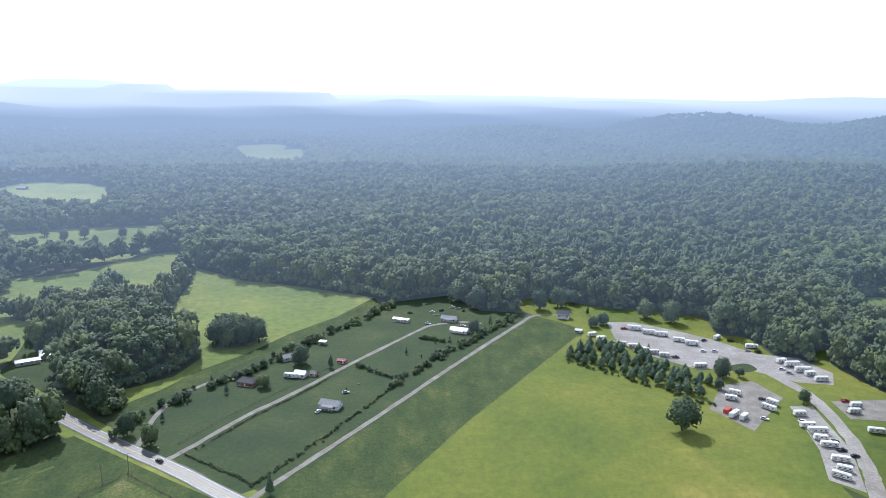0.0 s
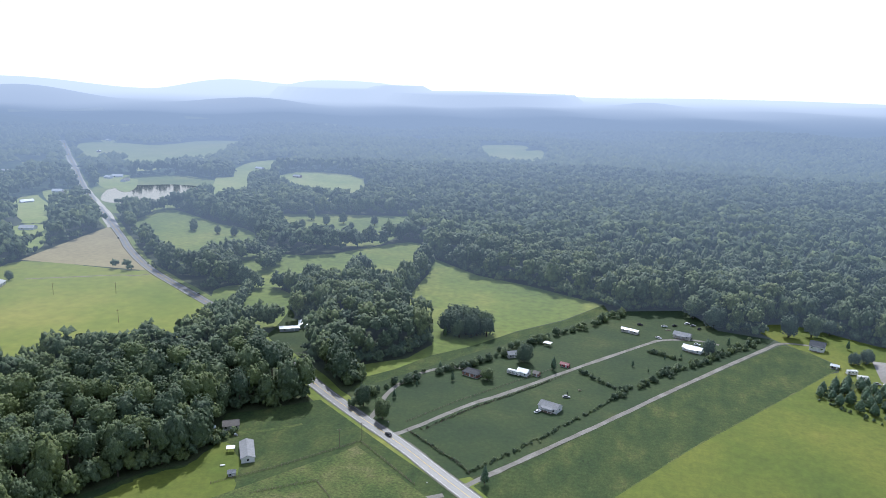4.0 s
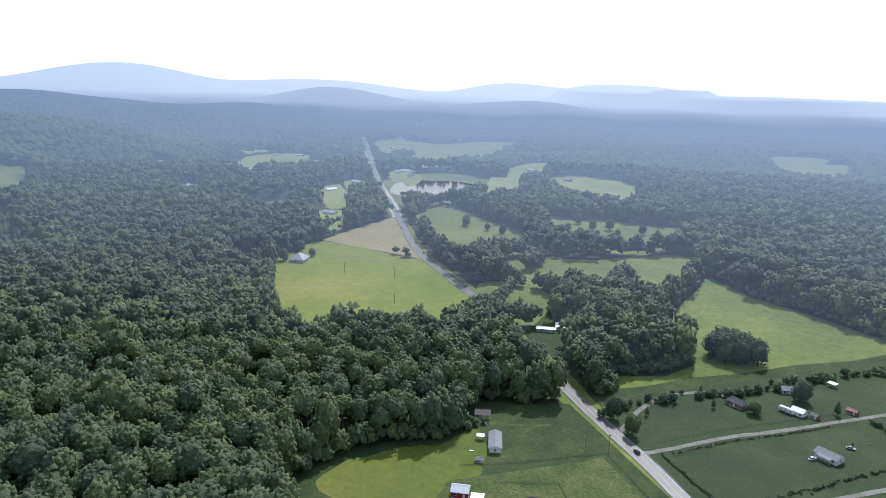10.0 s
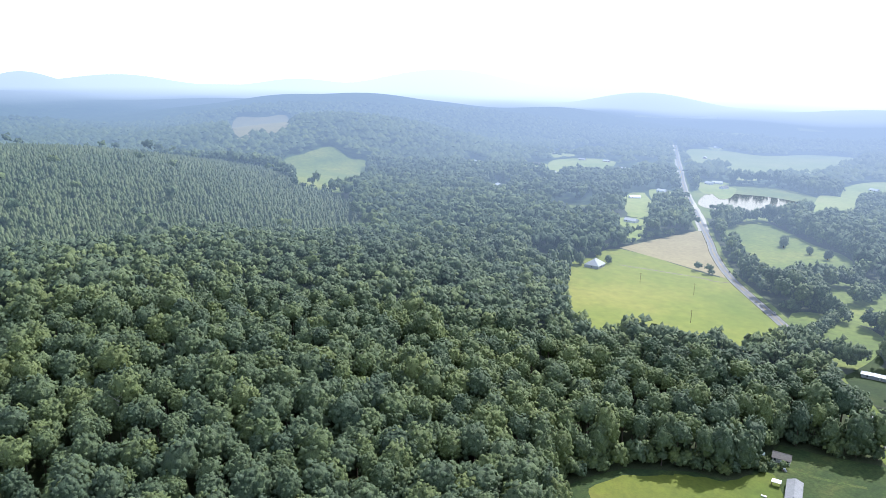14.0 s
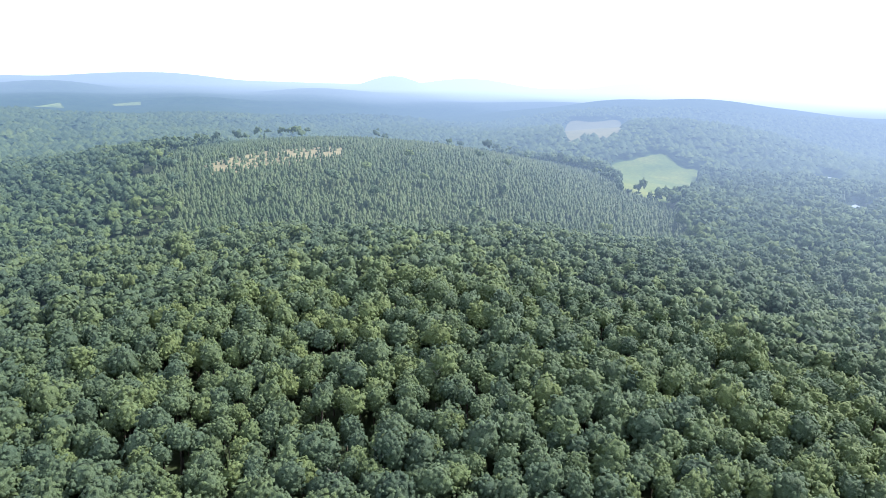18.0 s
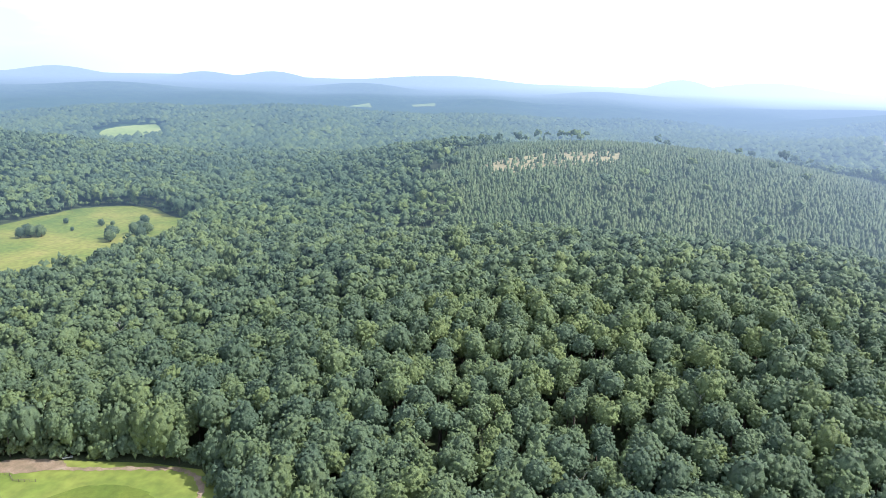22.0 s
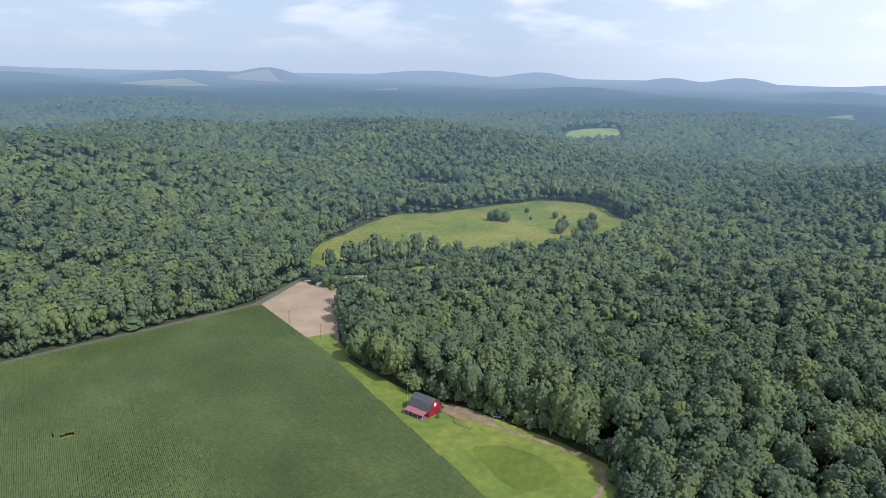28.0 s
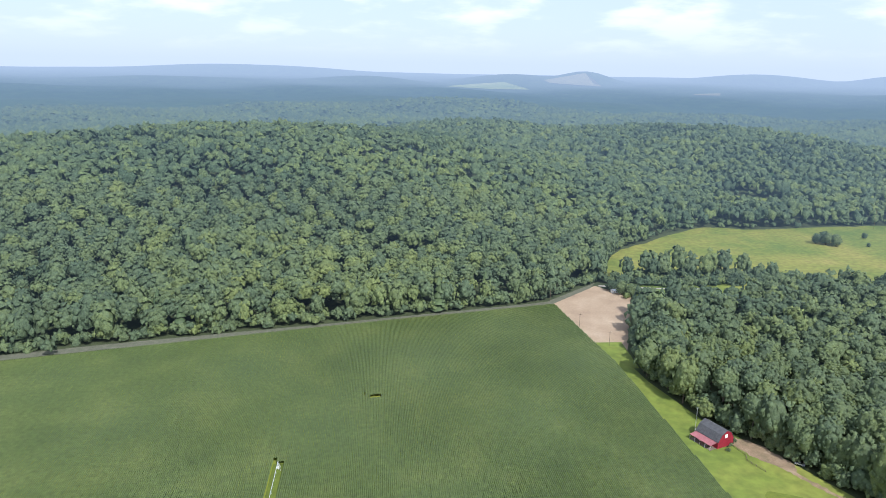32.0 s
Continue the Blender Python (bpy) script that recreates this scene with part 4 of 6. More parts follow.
def trunk_rod(h=1.0, r=0.03, sides=4):
    a = np.arange(sides) * 2 * math.pi / sides
    v = np.concatenate([np.stack([r * np.cos(a), r * np.sin(a), 0 * a], -1), np.stack([r * 0.6 * np.cos(a), r * 0.6 * np.sin(a), 0 * a + h], -1)])
    t = []
    for i in range(sides):
        j = (i + 1) % sides
        t += [(i, j, sides + j), (i, sides + j, sides + i)]
    return v, np.array(t)


def stand(name, templates, x, y, scale, lift, mat, label, category, seed, squash=(0.85, 1.2), smooth=False, hue=(0.0, 1.0), patch=90.0, rise=None):
    """Many trees of one wood as one mesh. scale: crown radius (or height) by tree; lift: height of the crown's middle over the ground."""
    rng = np.random.default_rng(seed)
    n = len(x)
    which = rng.integers(0, len(templates), n)
    z = terrain(x, y) + lift
    spin, hgt = rng.uniform(0, 2 * math.pi, n), rng.uniform(*squash, n) * (1.0 if rise is None else rise)
    slow = 0.5 + 0.5 * np.sin(x / patch + 1.3 * np.sin(y / patch * 0.8)) * np.cos(y / patch * 1.2 + 0.7)
    tint = np.clip(0.28 * slow + 0.72 * rng.beta(1.6, 1.9, n), 0, 1) * (hue[1] - hue[0]) + hue[0]
    V, T, C, N = [], [], [], []
    base = 0
    for k, (tv, tt, *tn) in enumerate(templates):
        s = np.where(which == k)[0]
        if not len(s):
            continue
        c, sn = np.cos(spin[s])[:, None], np.sin(spin[s])[:, None]
        X = (tv[None, :, 0] * c - tv[None, :, 1] * sn) * scale[s][:, None] + x[s][:, None]
        Y = (tv[None, :, 0] * sn + tv[None, :, 1] * c) * scale[s][:, None] + y[s][:, None]
        Z = tv[None, :, 2] * (scale[s] * hgt[s])[:, None] + z[s][:, None]
        V.append(np.stack([X, Y, Z], -1).reshape(-1, 3))
        T.append((tt[None] + (np.arange(len(s)) * len(tv))[:, None, None] + base).reshape(-1, 3))
        C.append(np.repeat(tint[s], len(tv)))
        base += len(s) * len(tv)
        if tn:
            q = tn[0]
            N.append(np.stack([q[None, :, 0] * c - q[None, :, 1] * sn, q[None, :, 0] * sn + q[None, :, 1] * c, np.broadcast_to(q[None, :, 2], X.shape)], -1).reshape(-1, 3))
    me = mesh_from(name, np.concatenate(V), np.concatenate(T), mat, np.concatenate(C), smooth, np.concatenate(N) if N else None)
    return tagged(new(name, me), label, category, kind="stuff")


def clear_of_open(x, y, margin=1.5, lanes=True):
    ok = np.ones(x.shape, bool)
    for poly in OPEN:
        xs, ys = [p[0] for p in poly], [p[1] for p in poly]
        near = (x > min(xs) - margin) & (x < max(xs) + margin) & (y > min(ys) - margin) & (y < max(ys) + margin) & ok
        i = np.where(near)[0]
        if len(i):
            bad = inside(x[i], y[i], poly)
            if margin > 0:
                bad |= off_line(x[i], y[i], poly + poly[:1]) < margin
            ok[i[bad]] = False
    if lanes:
        for line, w in LANES:
            ok &= off_line(x, y, line) > w
    return ok


def scatter(r0, r1, step, seed, az0=-46, az1=218, jitter=0.42):
    """Points on a shaken grid between two distances, in the country that the walk shows."""
    rng = np.random.default_rng(seed)
    g = np.arange(-r1, r1, step)
    x, y = np.meshgrid(g, g)
    x[::2] += step * 0.5
    x, y = x.ravel() + rng.uniform(-jitter, jitter, x.size) * step, y.ravel() + rng.uniform(-jitter, jitter, x.size) * step
    r, a = np.hypot(x, y), np.degrees(np.arctan2(-x, y))
    a = np.where(a < -100, a + 360, a)
    k = (r >= r0) & (r < r1) & (a > az0) & (a < az1)
    return x[k], y[k]


PINES = [polar(az, d) for az, d in ((119, 455), (115, 520), (115, 660), (111, 860), (104, 980), (95, 1000), (87, 930), (80, 800), (73, 640), (70, 520), (77, 470), (84, 455), (92, 432), (100, 425), (110, 430))]
CUT = [polar(az, d) for az, d in ((111.4, 653), (106, 685), (100, 700), (100, 640), (106, 620), (110, 615))]
TOWN = [(K * a, K * b) for a, b in ((-450, 330), (-470, 440), (-600, 545), (-880, 800), (-1000, 800), (-900, 560), (-640, 340))]
near_t = [crown(i, 13 + 2 * (i % 4), 88, 0.150, 2, 1.0, 1.15 + 0.12 * (i % 3), droop=0.4, lump=0.44) for i in range(12)]
mid_t = [crown(20 + i, 9, 24, 0.25, 1, 1.0, 1.1, droop=0.25, lump=0.44) for i in range(10)]
low_t = [crown(40 + i, 7, 4, 0.52, 1, 1.0, 0.95, droop=-0.15, lump=0.40) for i in range(10)]
far_t = [cap(60 + i) for i in range(6)]
spire_t = [conifer(i, 5, 7, 0.95) for i in range(5)]
NEAR, MID, LOW, FAR = 430.0, 740.0, 1450.0, 2650.0


def broad_wood(name, r0, r1, step, size, templates, mat, seed, label, trunks=False, smooth=False, margin=2.0, pines=0.0):
    rng = np.random.default_rng(seed)
    x, y = scatter(max(r0, 162), r1, step, seed)
    wob = 24 * np.sin(x / 35) * np.sin(y / 46) + 16 * np.sin(x / 13 + 1) * np.sin(y / 17) + 9 * rng.normal(size=len(x))
    ok = clear_of_open(x, y, margin) & (~inside(x + wob, y - wob, PINES) | (rng.random(len(x)) < 0.012))
    ok &= ~inside(x, y, TOWN) | (rng.random(len(x)) < 0.62)
    x, y = x[ok], y[ok]
    if pines:
        # conifers gather on the sunward side of the valley
        dry = (np.sin(x / 130 + 0.6) * np.sin(y / 100) > 0.05) & (x > -90) & (y > 0)
        pick = rng.random(len(x)) < np.where(dry, pines, pines * 0.06)
        stand(name + "_pines", spire_t, x[pick], y[pick], rng.uniform(19, 29, pick.sum()), np.zeros(pick.sum()), "pine_far" if r1 > NEAR + 1 else "pine", "dark pines among broadleaf trees", "pine wood", seed + 5, squash=(0.95, 1.05), hue=(0.0, 0.5))
        x, y = x[~pick], y[~pick]
    s = size * rng.uniform(0.70, 1.3, len(x)) * (1 + 0.12 * np.sin(x / 60) * np.sin(y / 50))
    lift = 17.0 + 2.8 * rng.normal(size=len(x)) + 2.0 * np.sin(x / 50 + 2) * np.sin(y / 40)
    lift = np.clip(lift, 9.5, 22.5)
    inner = clear_of_open(x, y, 13.0, False)
    rise = np.where(inner, 1.0, 1.0 if smooth else 1.35)
    lift = np.where(inner, lift, lift * (0.6 if smooth else 0.76))
    if trunks:
        stand(name + "_trunks", [trunk_rod()], x, y, lift, np.zeros(len(x)), "bark", "grey-brown trunks under the canopy", "tree trunks", seed + 1, squash=(1, 1))
    return stand(name, templates, x, y, s, lift, mat, label, "woods", seed + 2, smooth=smooth, rise=rise)


def wood_edge(name, r0, r1, step, seed, templates, mat):
    """Low boughs and shrubs that close the wood's edge towards open ground."""
    rng = np.random.default_rng(seed)
    x, y = scatter(r0, r1, step, seed)
    ok = clear_of_open(x, y, 1.2) & ~clear_of_open(x, y, 11.0, False) & ~inside(x, y, TOWN)
    x, y = x[ok], y[ok]
    return stand(name, templates, x, y, rng.uniform(2.6, 5.2, len(x)), rng.uniform(2.3, 7.0, len(x)), mat, "leafy shrubs and low boughs at the wood's edge", "shrubs", seed + 1, squash=(0.9, 1.4))


broad_wood("woods", 0, NEAR, 9.2, 6.5, near_t, "leaf", 11, "dense green broadleaf wood of rounded crowns", trunks=True)
broad_wood("woods", NEAR - 3, MID, 9.8, 6.7, mid_t, "leaf_mid", 12, "dense green broadleaf wood of rounded crowns", pines=0.5)
broad_wood("woods", MID - 7, LOW, 9.9, 7.0, low_t, "leaf_far", 13, "far broadleaf woods with painted haze", pines=0.4)
broad_wood("woods", LOW - 8, FAR, 15.0, 9.8, far_t, "leaf_far", 14, "distant woods with painted blue haze", smooth=True, margin=9)
wood_edge("shrubs", 150, NEAR, 4.2, 31, [crown(80 + i, 6, 22, 0.26, 1, 1.0, 1.1, lump=0.42) for i in range(4)], "leaf")
wood_edge("shrubs", NEAR, MID, 4.6, 32, [crown(84 + i, 5, 10, 0.36, 1, 1.0, 0.9, lump=0.42) for i in range(4)], "leaf_mid")

wood_edge("shrubs", MID, 1450, 9.0, 33, low_t, "leaf_far")

# young pine plantation on the hill
px, py = scatter(570, 1350, 4.3, 21, 66, 125, 1.1)
wob = 24 * np.sin(px / 35) * np.sin(py / 46) + 16 * np.sin(px / 13 + 1) * np.sin(py / 17)
k = inside(px + wob, py - wob, PINES) & clear_of_open(px, py, 0)
thin = inside(px, py, CUT)
k &= ~thin | (np.random.default_rng(3).random(len(px)) < 0.22)
px, py = px[k], py[k]
stand("pine_plantation", [conifer(90 + i, 2, 5, 1.25) for i in range(8)], px, py, np.random.default_rng(4).uniform(5, 11, len(px)), np.zeros(len(px)), "pine_far", "young pine plantation in fine vertical spires", "pine wood", 22, squash=(0.85, 1.15), smooth=True, hue=(0.25, 1.0), patch=70)

# ---- single trees, hedges and fences ----
def tree_mould(seed, kind):
    """The meshes of a lone tree of height about 12: a forked trunk, and a crown of leaf clumps."""
    rng = random.Random(seed)
    bm = bmesh.new()
    if kind == "cone":
        rod(bm, (0, 0, 0), (0, 0, 9), 0.22, 0.05, 7)
        v, t, n = crown(seed + 200, 22, 130, 0.13, 2, 0.62, 1.35, 0.9, lump=0.36)
        v[:, :2] *= np.clip(1.15 - 0.45 * (v[:, 2:] + 0.6), 0.25, 1.3)
        v = v * 4.6 + np.array((0, 0, 6.4))
        crown_me = mesh_from("crown", v, t, "pine", np.full(len(v), 0.35 + 0.3 * rng.random()), normals=n)
    else:
        rod(bm, (0, 0, 0), (0, 0, 4.6), 0.42, 0.28, 8)
        for k in range(6):
            a = k * 1.05 + rng.uniform(-0.3, 0.3)
            z = rng.uniform(2.6, 4.4)
            e = (2.6 * math.cos(a), 2.6 * math.sin(a), z + rng.uniform(2.2, 3.6))
            rod(bm, (0, 0, z), e, 0.17, 0.06, 6)
            rod(bm, e, (e[0] * 1.4, e[1] * 1.4, e[2] + 1.3), 0.06, 0.02, 5)
        rod(bm, (0, 0, 4.4), (0.3, 0.2, 9.5), 0.26, 0.05, 7)
        v, t, n = crown(seed + 200, 12 + seed % 4, 230, 0.105, 2, 1.0, rng.uniform(1.0, 1.2), 0.75, lump=0.56)
        v = v * 4.9 + np.array((0, 0, 5.9))
        crown_me = mesh_from("crown", v, t, "leaf_mid", np.full(len(v), 0.15 + 0.5 * rng.random()), normals=n)
    trunk_me = bpy.data.meshes.new("trunk")
    bm.to_mesh(trunk_me)
    bm.free()
    trunk_me.materials.append(M["bark"])
    return trunk_me, crown_me


MOULDS = {"leafy": [tree_mould(i, "leafy") for i in range(5)], "cone": [tree_mould(50 + i, "cone") for i in range(3)]}
tree_rng = random.Random(77)


def tree(x, y, height, kind="leafy", wide=1.0, label="", group=""):
    tr, cr = tree_rng.choice(MOULDS[kind])
    x, y, height = K * x, K * y, K * height
    ob = new("tree" if kind == "leafy" else "conifer")
    ob.matrix_world = pose(x, y, ground_at(x, y), 0, 0, tree_rng.uniform(0, 360)) @ Matrix.Diagonal((height / 12 * wide * 0.82, height / 12 * wide * 0.82, height / 12, 1))
    tagged(ob, label or ("lone rounded broadleaf tree standing in grass" if kind == "leafy" else "small dark pointed conifer standing in grass"), "tree", group)
    for nm, me in (("trunk", tr), ("crown", cr)):
        o = new(nm, me)
        o.parent = ob
    return ob


tree(88, 232, 14.0, wide=1.2, label="tall broadleaf tree alone in the bright meadow")
for x, y, h, w in [(-108, 223, 9, 1.0), (-97, 216, 8.5, 1.0), (-61, 289, 9, 1.2), (17, 330, 8, 1.1), (121, 281, 9, 1.15), (129, 281, 5, 1.1), (144, 256, 6, 1.15),
                   (55, 371, 12, 1.1), (66, 376, 12, 1.1), (75, 382, 9, 1.1), (79, 343, 6, 1.3), (85, 347, 7, 1.3), (115, 268, 5, 1.2), (-71, 264, 5.5, 1.4), (20, 372, 12, 1.3),
                   (30, 382, 13, 1.3), (10, 384, 13, 1.3), (38, 377, 10, 1.2), (110, 358, 11, 1.2), (122, 352, 12, 1.2)  ]:
    tree(x, y, h, "leafy", w, label="rounded broadleaf tree among the house lots")
for x, y, h in [(-104, 306, 5.5), (-92, 265, 5), (-84, 258, 4.5), (-100, 234, 4), (-96, 248, 2.5), (-47, 285, 6.5), (26, 345, 5), (-50, 188, 7), (80, 363, 5), (-15, 302, 3.5), (98, 310, 4), (-37, 262, 1.8), (-8, 298, 2), (-2, 316, 2.5), (5, 320, 3)]:
    tree(x, y, h, "cone")
for x, y, h in [(-376, 463, 9), (-372, 458, 8), (-349, 458, 7), (-333, 457, 8), (-288, 525, 9), (-278, 536, 10), (-312, 541, 10), (-250, 540, 9), (-300, 505, 8), (-270, 500, 7), (-262, 520, 6)]:
    tree(x, y, h, "leafy", 1.1, "round tree in the valley pasture", "pasture trees")
for x, y, h in [(-317, -456, 9), (-322, -452, 8), (-312, -460, 8), (-319, -462, 9), (-325, -458, 8), (-358, -473, 5), (-366, -445, 6), (-372, -440, 4), (-345, -450, 3), (-341, -407, 10), (-352, -390, 9), (-335, -400, 9), (-360, -405, 9), (-372, -412, 8), (-384, -420, 9), (-350, -412, 7), (-366, -398, 9)]:
    tree(x, y, h, "leafy", 1.2, "bushy tree in the sunlit valley meadow", "meadow trees")
for x, y, h in [(-139, -337, 8), (-132, -352, 8), (-136, -348, 8), (-128, -358, 7), (-145, -343, 7)]:
    tree(x, y, h, "leafy", 1.2, "round tree behind the bare field", "field trees")

for x, y, h in [(-396, 301, 8), (-378, 297, 6), (-398, 277, 9), (-409, 290, 8), (-382, 276, 9), (-414, 272, 9), (-419, 282, 10)]:
    tree(x, y, h, "leafy", 1.15, "round tree beside the house at the hay field")
# a clump of trees in the hay meadow
for k in range(16):
    a, r = k * 2.4, 2.7 * math.sqrt(k)
    tree(-96 + r * math.cos(a) * 1.1, 316 + r * math.sin(a) * 0.8, 9.5 + 4 * tree_rng.random(), "leafy", 1.15, "tree in a dense clump in the meadow", "meadow clump")

# block of planted conifers beside the lot
PLANT = [(58, 304), (78, 319), (96, 300), (114, 272), (104, 258), (84, 274), (58, 296)]
k = 0
for i in range(40):
    for j in range(40):
        x, y = 54 + i * 5.2 + tree_rng.uniform(-1.7, 1.7), 252 + j * 5.2 + tree_rng.uniform(-1.7, 1.7)
        if inside(np.array([x]), np.array([y]), PLANT)[0]:
            tree(x, y, tree_rng.uniform(4.8, 6.6), "cone", 1.85, "bushy conifer in a planted block", "planted conifers")


def hedge(name, points, spacing, size, label, seed, both=1.5, gap=0.1, mat="leaf"):
    line = smooth_line([(K * a, K * b) for a, b in points], False, 10)
    spacing, size, both = K * spacing, K * size, K * both
    rng = np.random.default_rng(seed)
    xs, ys, ss = [], [], []
    for a, b in zip(line, line[1:]):
        d = float(np.hypot(*(b - a)))
        for _ in range(max(1, round(d / spacing))):
            if rng.random() < gap:
                continue
            p = a + (b - a) * rng.random() + rng.normal(size=2) * both
            xs.append(p[0]), ys.append(p[1]), ss.append(size * rng.uniform(0.6, 1.35))
    x, y, s = np.array(xs), np.array(ys), np.array(ss)
    return stand(name, [crown(300 + i, 7, 24, 0.26, 1, 1.0, 0.85, droop=0.5, lump=0.42) for i in range(4)], x, y, s, s * (1.4 if size > 5 else 0.85), mat, label, "hedge", seed, squash=(0.9, 1.5))


hedge("hedge", [(-113, 222), (-105, 244), (-95, 260), (-85, 273), (-77, 284), (-68, 305), (-50, 332), (-36, 357), (-26, 374)], 2.0, 1.7, "tall bushy hedge of small trees along a meadow", 401)
hedge("hedge", [(-35, 287), (-28, 281), (-16, 273)], 1.1, 0.9, "low dark clipped hedge across the lots", 402, 0.5)
hedge("hedge", [(-20, 264), (-16, 273), (-8, 285), (-1, 299), (12, 315), (23, 331), (32, 345), (40, 358)], 1.0, 1.2, "scrubby hedge along the gravel lane", 403, 1.3, 0.25)
hedge("hedge", [(-84, 211), (-72, 203), (-62, 197), (-56, 192)], 0.5, 0.42, "low dark hedge along the roadside fence", 404, 0.3, 0.05)
hedge("hedge", [(-56, 193), (-40, 223), (-26, 250), (-20, 264)], 0.55, 0.5, "low weedy hedge along the lane's fence", 405, 0.5, 0.15)
hedge("hedge", [(-81, 213), (-70, 235), (-57, 255), (-46, 273)], 0.5, 0.36, "low dark hedge along the gravel lane", 406, 0.3, 0.2)
hedge("hedge", [(-10, 323), (-4, 321), (5, 318)], 0.9, 1.0, "short clipped hedge", 407, 0.4)
hedge("hedge", [(60, 294), (72, 284), (88, 270), (100, 258), (108, 252)], 1.2, 0.7, "weedy strip below the conifer block", 408, 1.0, 0.3)
hedge("hedge", [(-222, 303), (-245, 345), (-284, 364), (-330, 384), (-370, 404)], 1.3, 2.8, "line of bushy trees beside the highway", 409, 1.5, 0.1, "leaf_mid")
hedge("hedge", [(-330, 364), (-318, 356), (-306, 349)], 0.8, 0.7, "scattered shrubs on the verge", 410, 1.5, 0.5, "leaf_mid")
hedge("hedge", [(-134, -346), (-141, -339), (-150, -345)], 1.4, 1.6, "shrubs behind the bare field", 411, 1.2)
hedge("treeline", [(-131, -373), (-150, -369), (-168, -367), (-201, -369), (-238, -374), (-262, -366)], 1.5, 2.7, "line of round trees between the lane and the meadow", 414, 1.6, 0.03, "leaf_mid")
hedge("hedge", [(-115, -205), (-118, -200), (-112, -194)], 1.0, 0.5, "low shrubs beside the red barn", 412, 0.4)
hedge("shrubs", [(-150, 172), (-146, 178), (-143, 182)], 0.7, 1.5, "bright sprawling shrubs below the wood", 413, 2.0)


for n, line in enumerate([[(-280, 412), (-287, 382), (-286, 348)], [(-212, 476), (-240, 457), (-285, 459)], [(-154, 370), (-185, 352), (-226, 343), (-248, 341)], [(-186, 286), (-202, 276), (-221, 283)], [(-308, 626), (-350, 632), (-395, 640)], [(-196, 402), (-172, 338), (-152, 316)], [(-300, 402), (-262, 400), (-250, 372)], [(-438, 452), (-462, 535), (-400, 520)], [(-330, 478), (-380, 505), (-450, 534)], [(-208, 500), (-226, 600), (-300, 575), (-355, 550)]]):
    hedge("treeline", line, 2.2, 4.2, "line of tall rounded trees between two pastures", 430 + n, 2.2, 0.05, "leaf_mid")


def fence(points, step, label, rails=3, height=1.25, posts=True):
    """A post-and-rail fence as one thing with its posts and rails."""
    points = [(K * a, K * b) for a, b in points]
    ob = new("fence")
    ob.matrix_world = pose(*points[0], ground_at(*points[0]))
    tagged(ob, label, "fence")
    ox, oy = points[0]
    post_me = None
    for (x0, y0), (x1, y1) in zip(points, points[1:]):
        d = math.hypot(x1 - x0, y1 - y0)
        n = max(1, round(d / step))
        for i in range(n + 1):
            x, y = x0 + (x1 - x0) * i / n - ox, y0 + (y1 - y0) * i / n - oy
            if post_me is None:
                bm = bmesh.new()
                box(bm, -0.08, 0.08, -0.08, 0.08, 0, height + 0.1, 0.02)
                post_me = bpy.data.meshes.new("post")
                bm.to_mesh(post_me)
                bm.free()
                post_me.materials.append(M["post"])
            p = new("post", post_me)
            p.parent, p.location = ob, (x, y, 0)
        for k in range(rails):
            bm = bmesh.new()
            z = height * (k + 0.7) / rails
            rod(bm, (x0 - ox, y0 - oy, z), (x1 - ox, y1 - oy, z), 0.05, None, 4)
            part("rail", bm, "post", ob)
    return ob


fence([(-128, 158), (-115, 173), (-97, 198)], 3.2, "weathered wooden rail fence of the cow pasture")
fence([(-97, 198), (-88, 192), (-70, 180)], 3.2, "weathered wooden rail fence beside the highway")
fence([(-114, 158), (-99, 171), (-89, 163)], 3.2, "weathered wooden rail fence round a paddock")
fence([(-80, 213), (-70, 234), (-58, 253), (-40, 283)], 3.4, "dark post fence along the gravel lane", 2)
fence([(-88, 217), (-76, 240), (-64, 259), (-46, 288)], 3.4, "dark post fence along the gravel lane", 2)
fence([(-85, 211), (-62, 197), (-56, 192)], 3.4, "dark post fence beside the highway", 2)
fence([(-115.8, -196), (-117.4, -191.2), (-115.9, -187.6), (-118.6, -181.4)], 2.6, "dark rail fence beside the red barn", 2)

# ---- houses and barns ----
def roof_bm(L, W, z, rise, over=0.45, hip=0.0, thick=0.16):
    """A gabled or hipped roof with eaves."""
    bm = bmesh.new()
    a, b = L / 2 + over, W / 2 + over
    lo = z - over * rise / (W / 2)
    ids = []
    for dz in (0, -thick):
        ids.append([bm.verts.new(p) for p in ((-a, -b, lo + dz), (a, -b, lo + dz), (a, b, lo + dz), (-a, b, lo + dz), (-a + hip, 0, z + rise + dz), (a - hip, 0, z + rise + dz))])
    for top, q in ((1, ids[0]), (0, ids[1])):
        for f in ((0, 1, 5, 4), (2, 3, 4, 5), (1, 2, 5), (3, 0, 4)):
            if len(f) == 3 and not hip:
                continue
            bm.faces.new([q[i] for i in (f if top else f[::-1])])
    rim = (0, 1, 2, 3) if hip else (0, 1, 5, 2, 3, 4)
    for i, k in enumerate(rim):
        n = rim[(i + 1) % len(rim)]
        bm.faces.new([ids[0][n], ids[0][k], ids[1][k], ids[1][n]])
    return bm


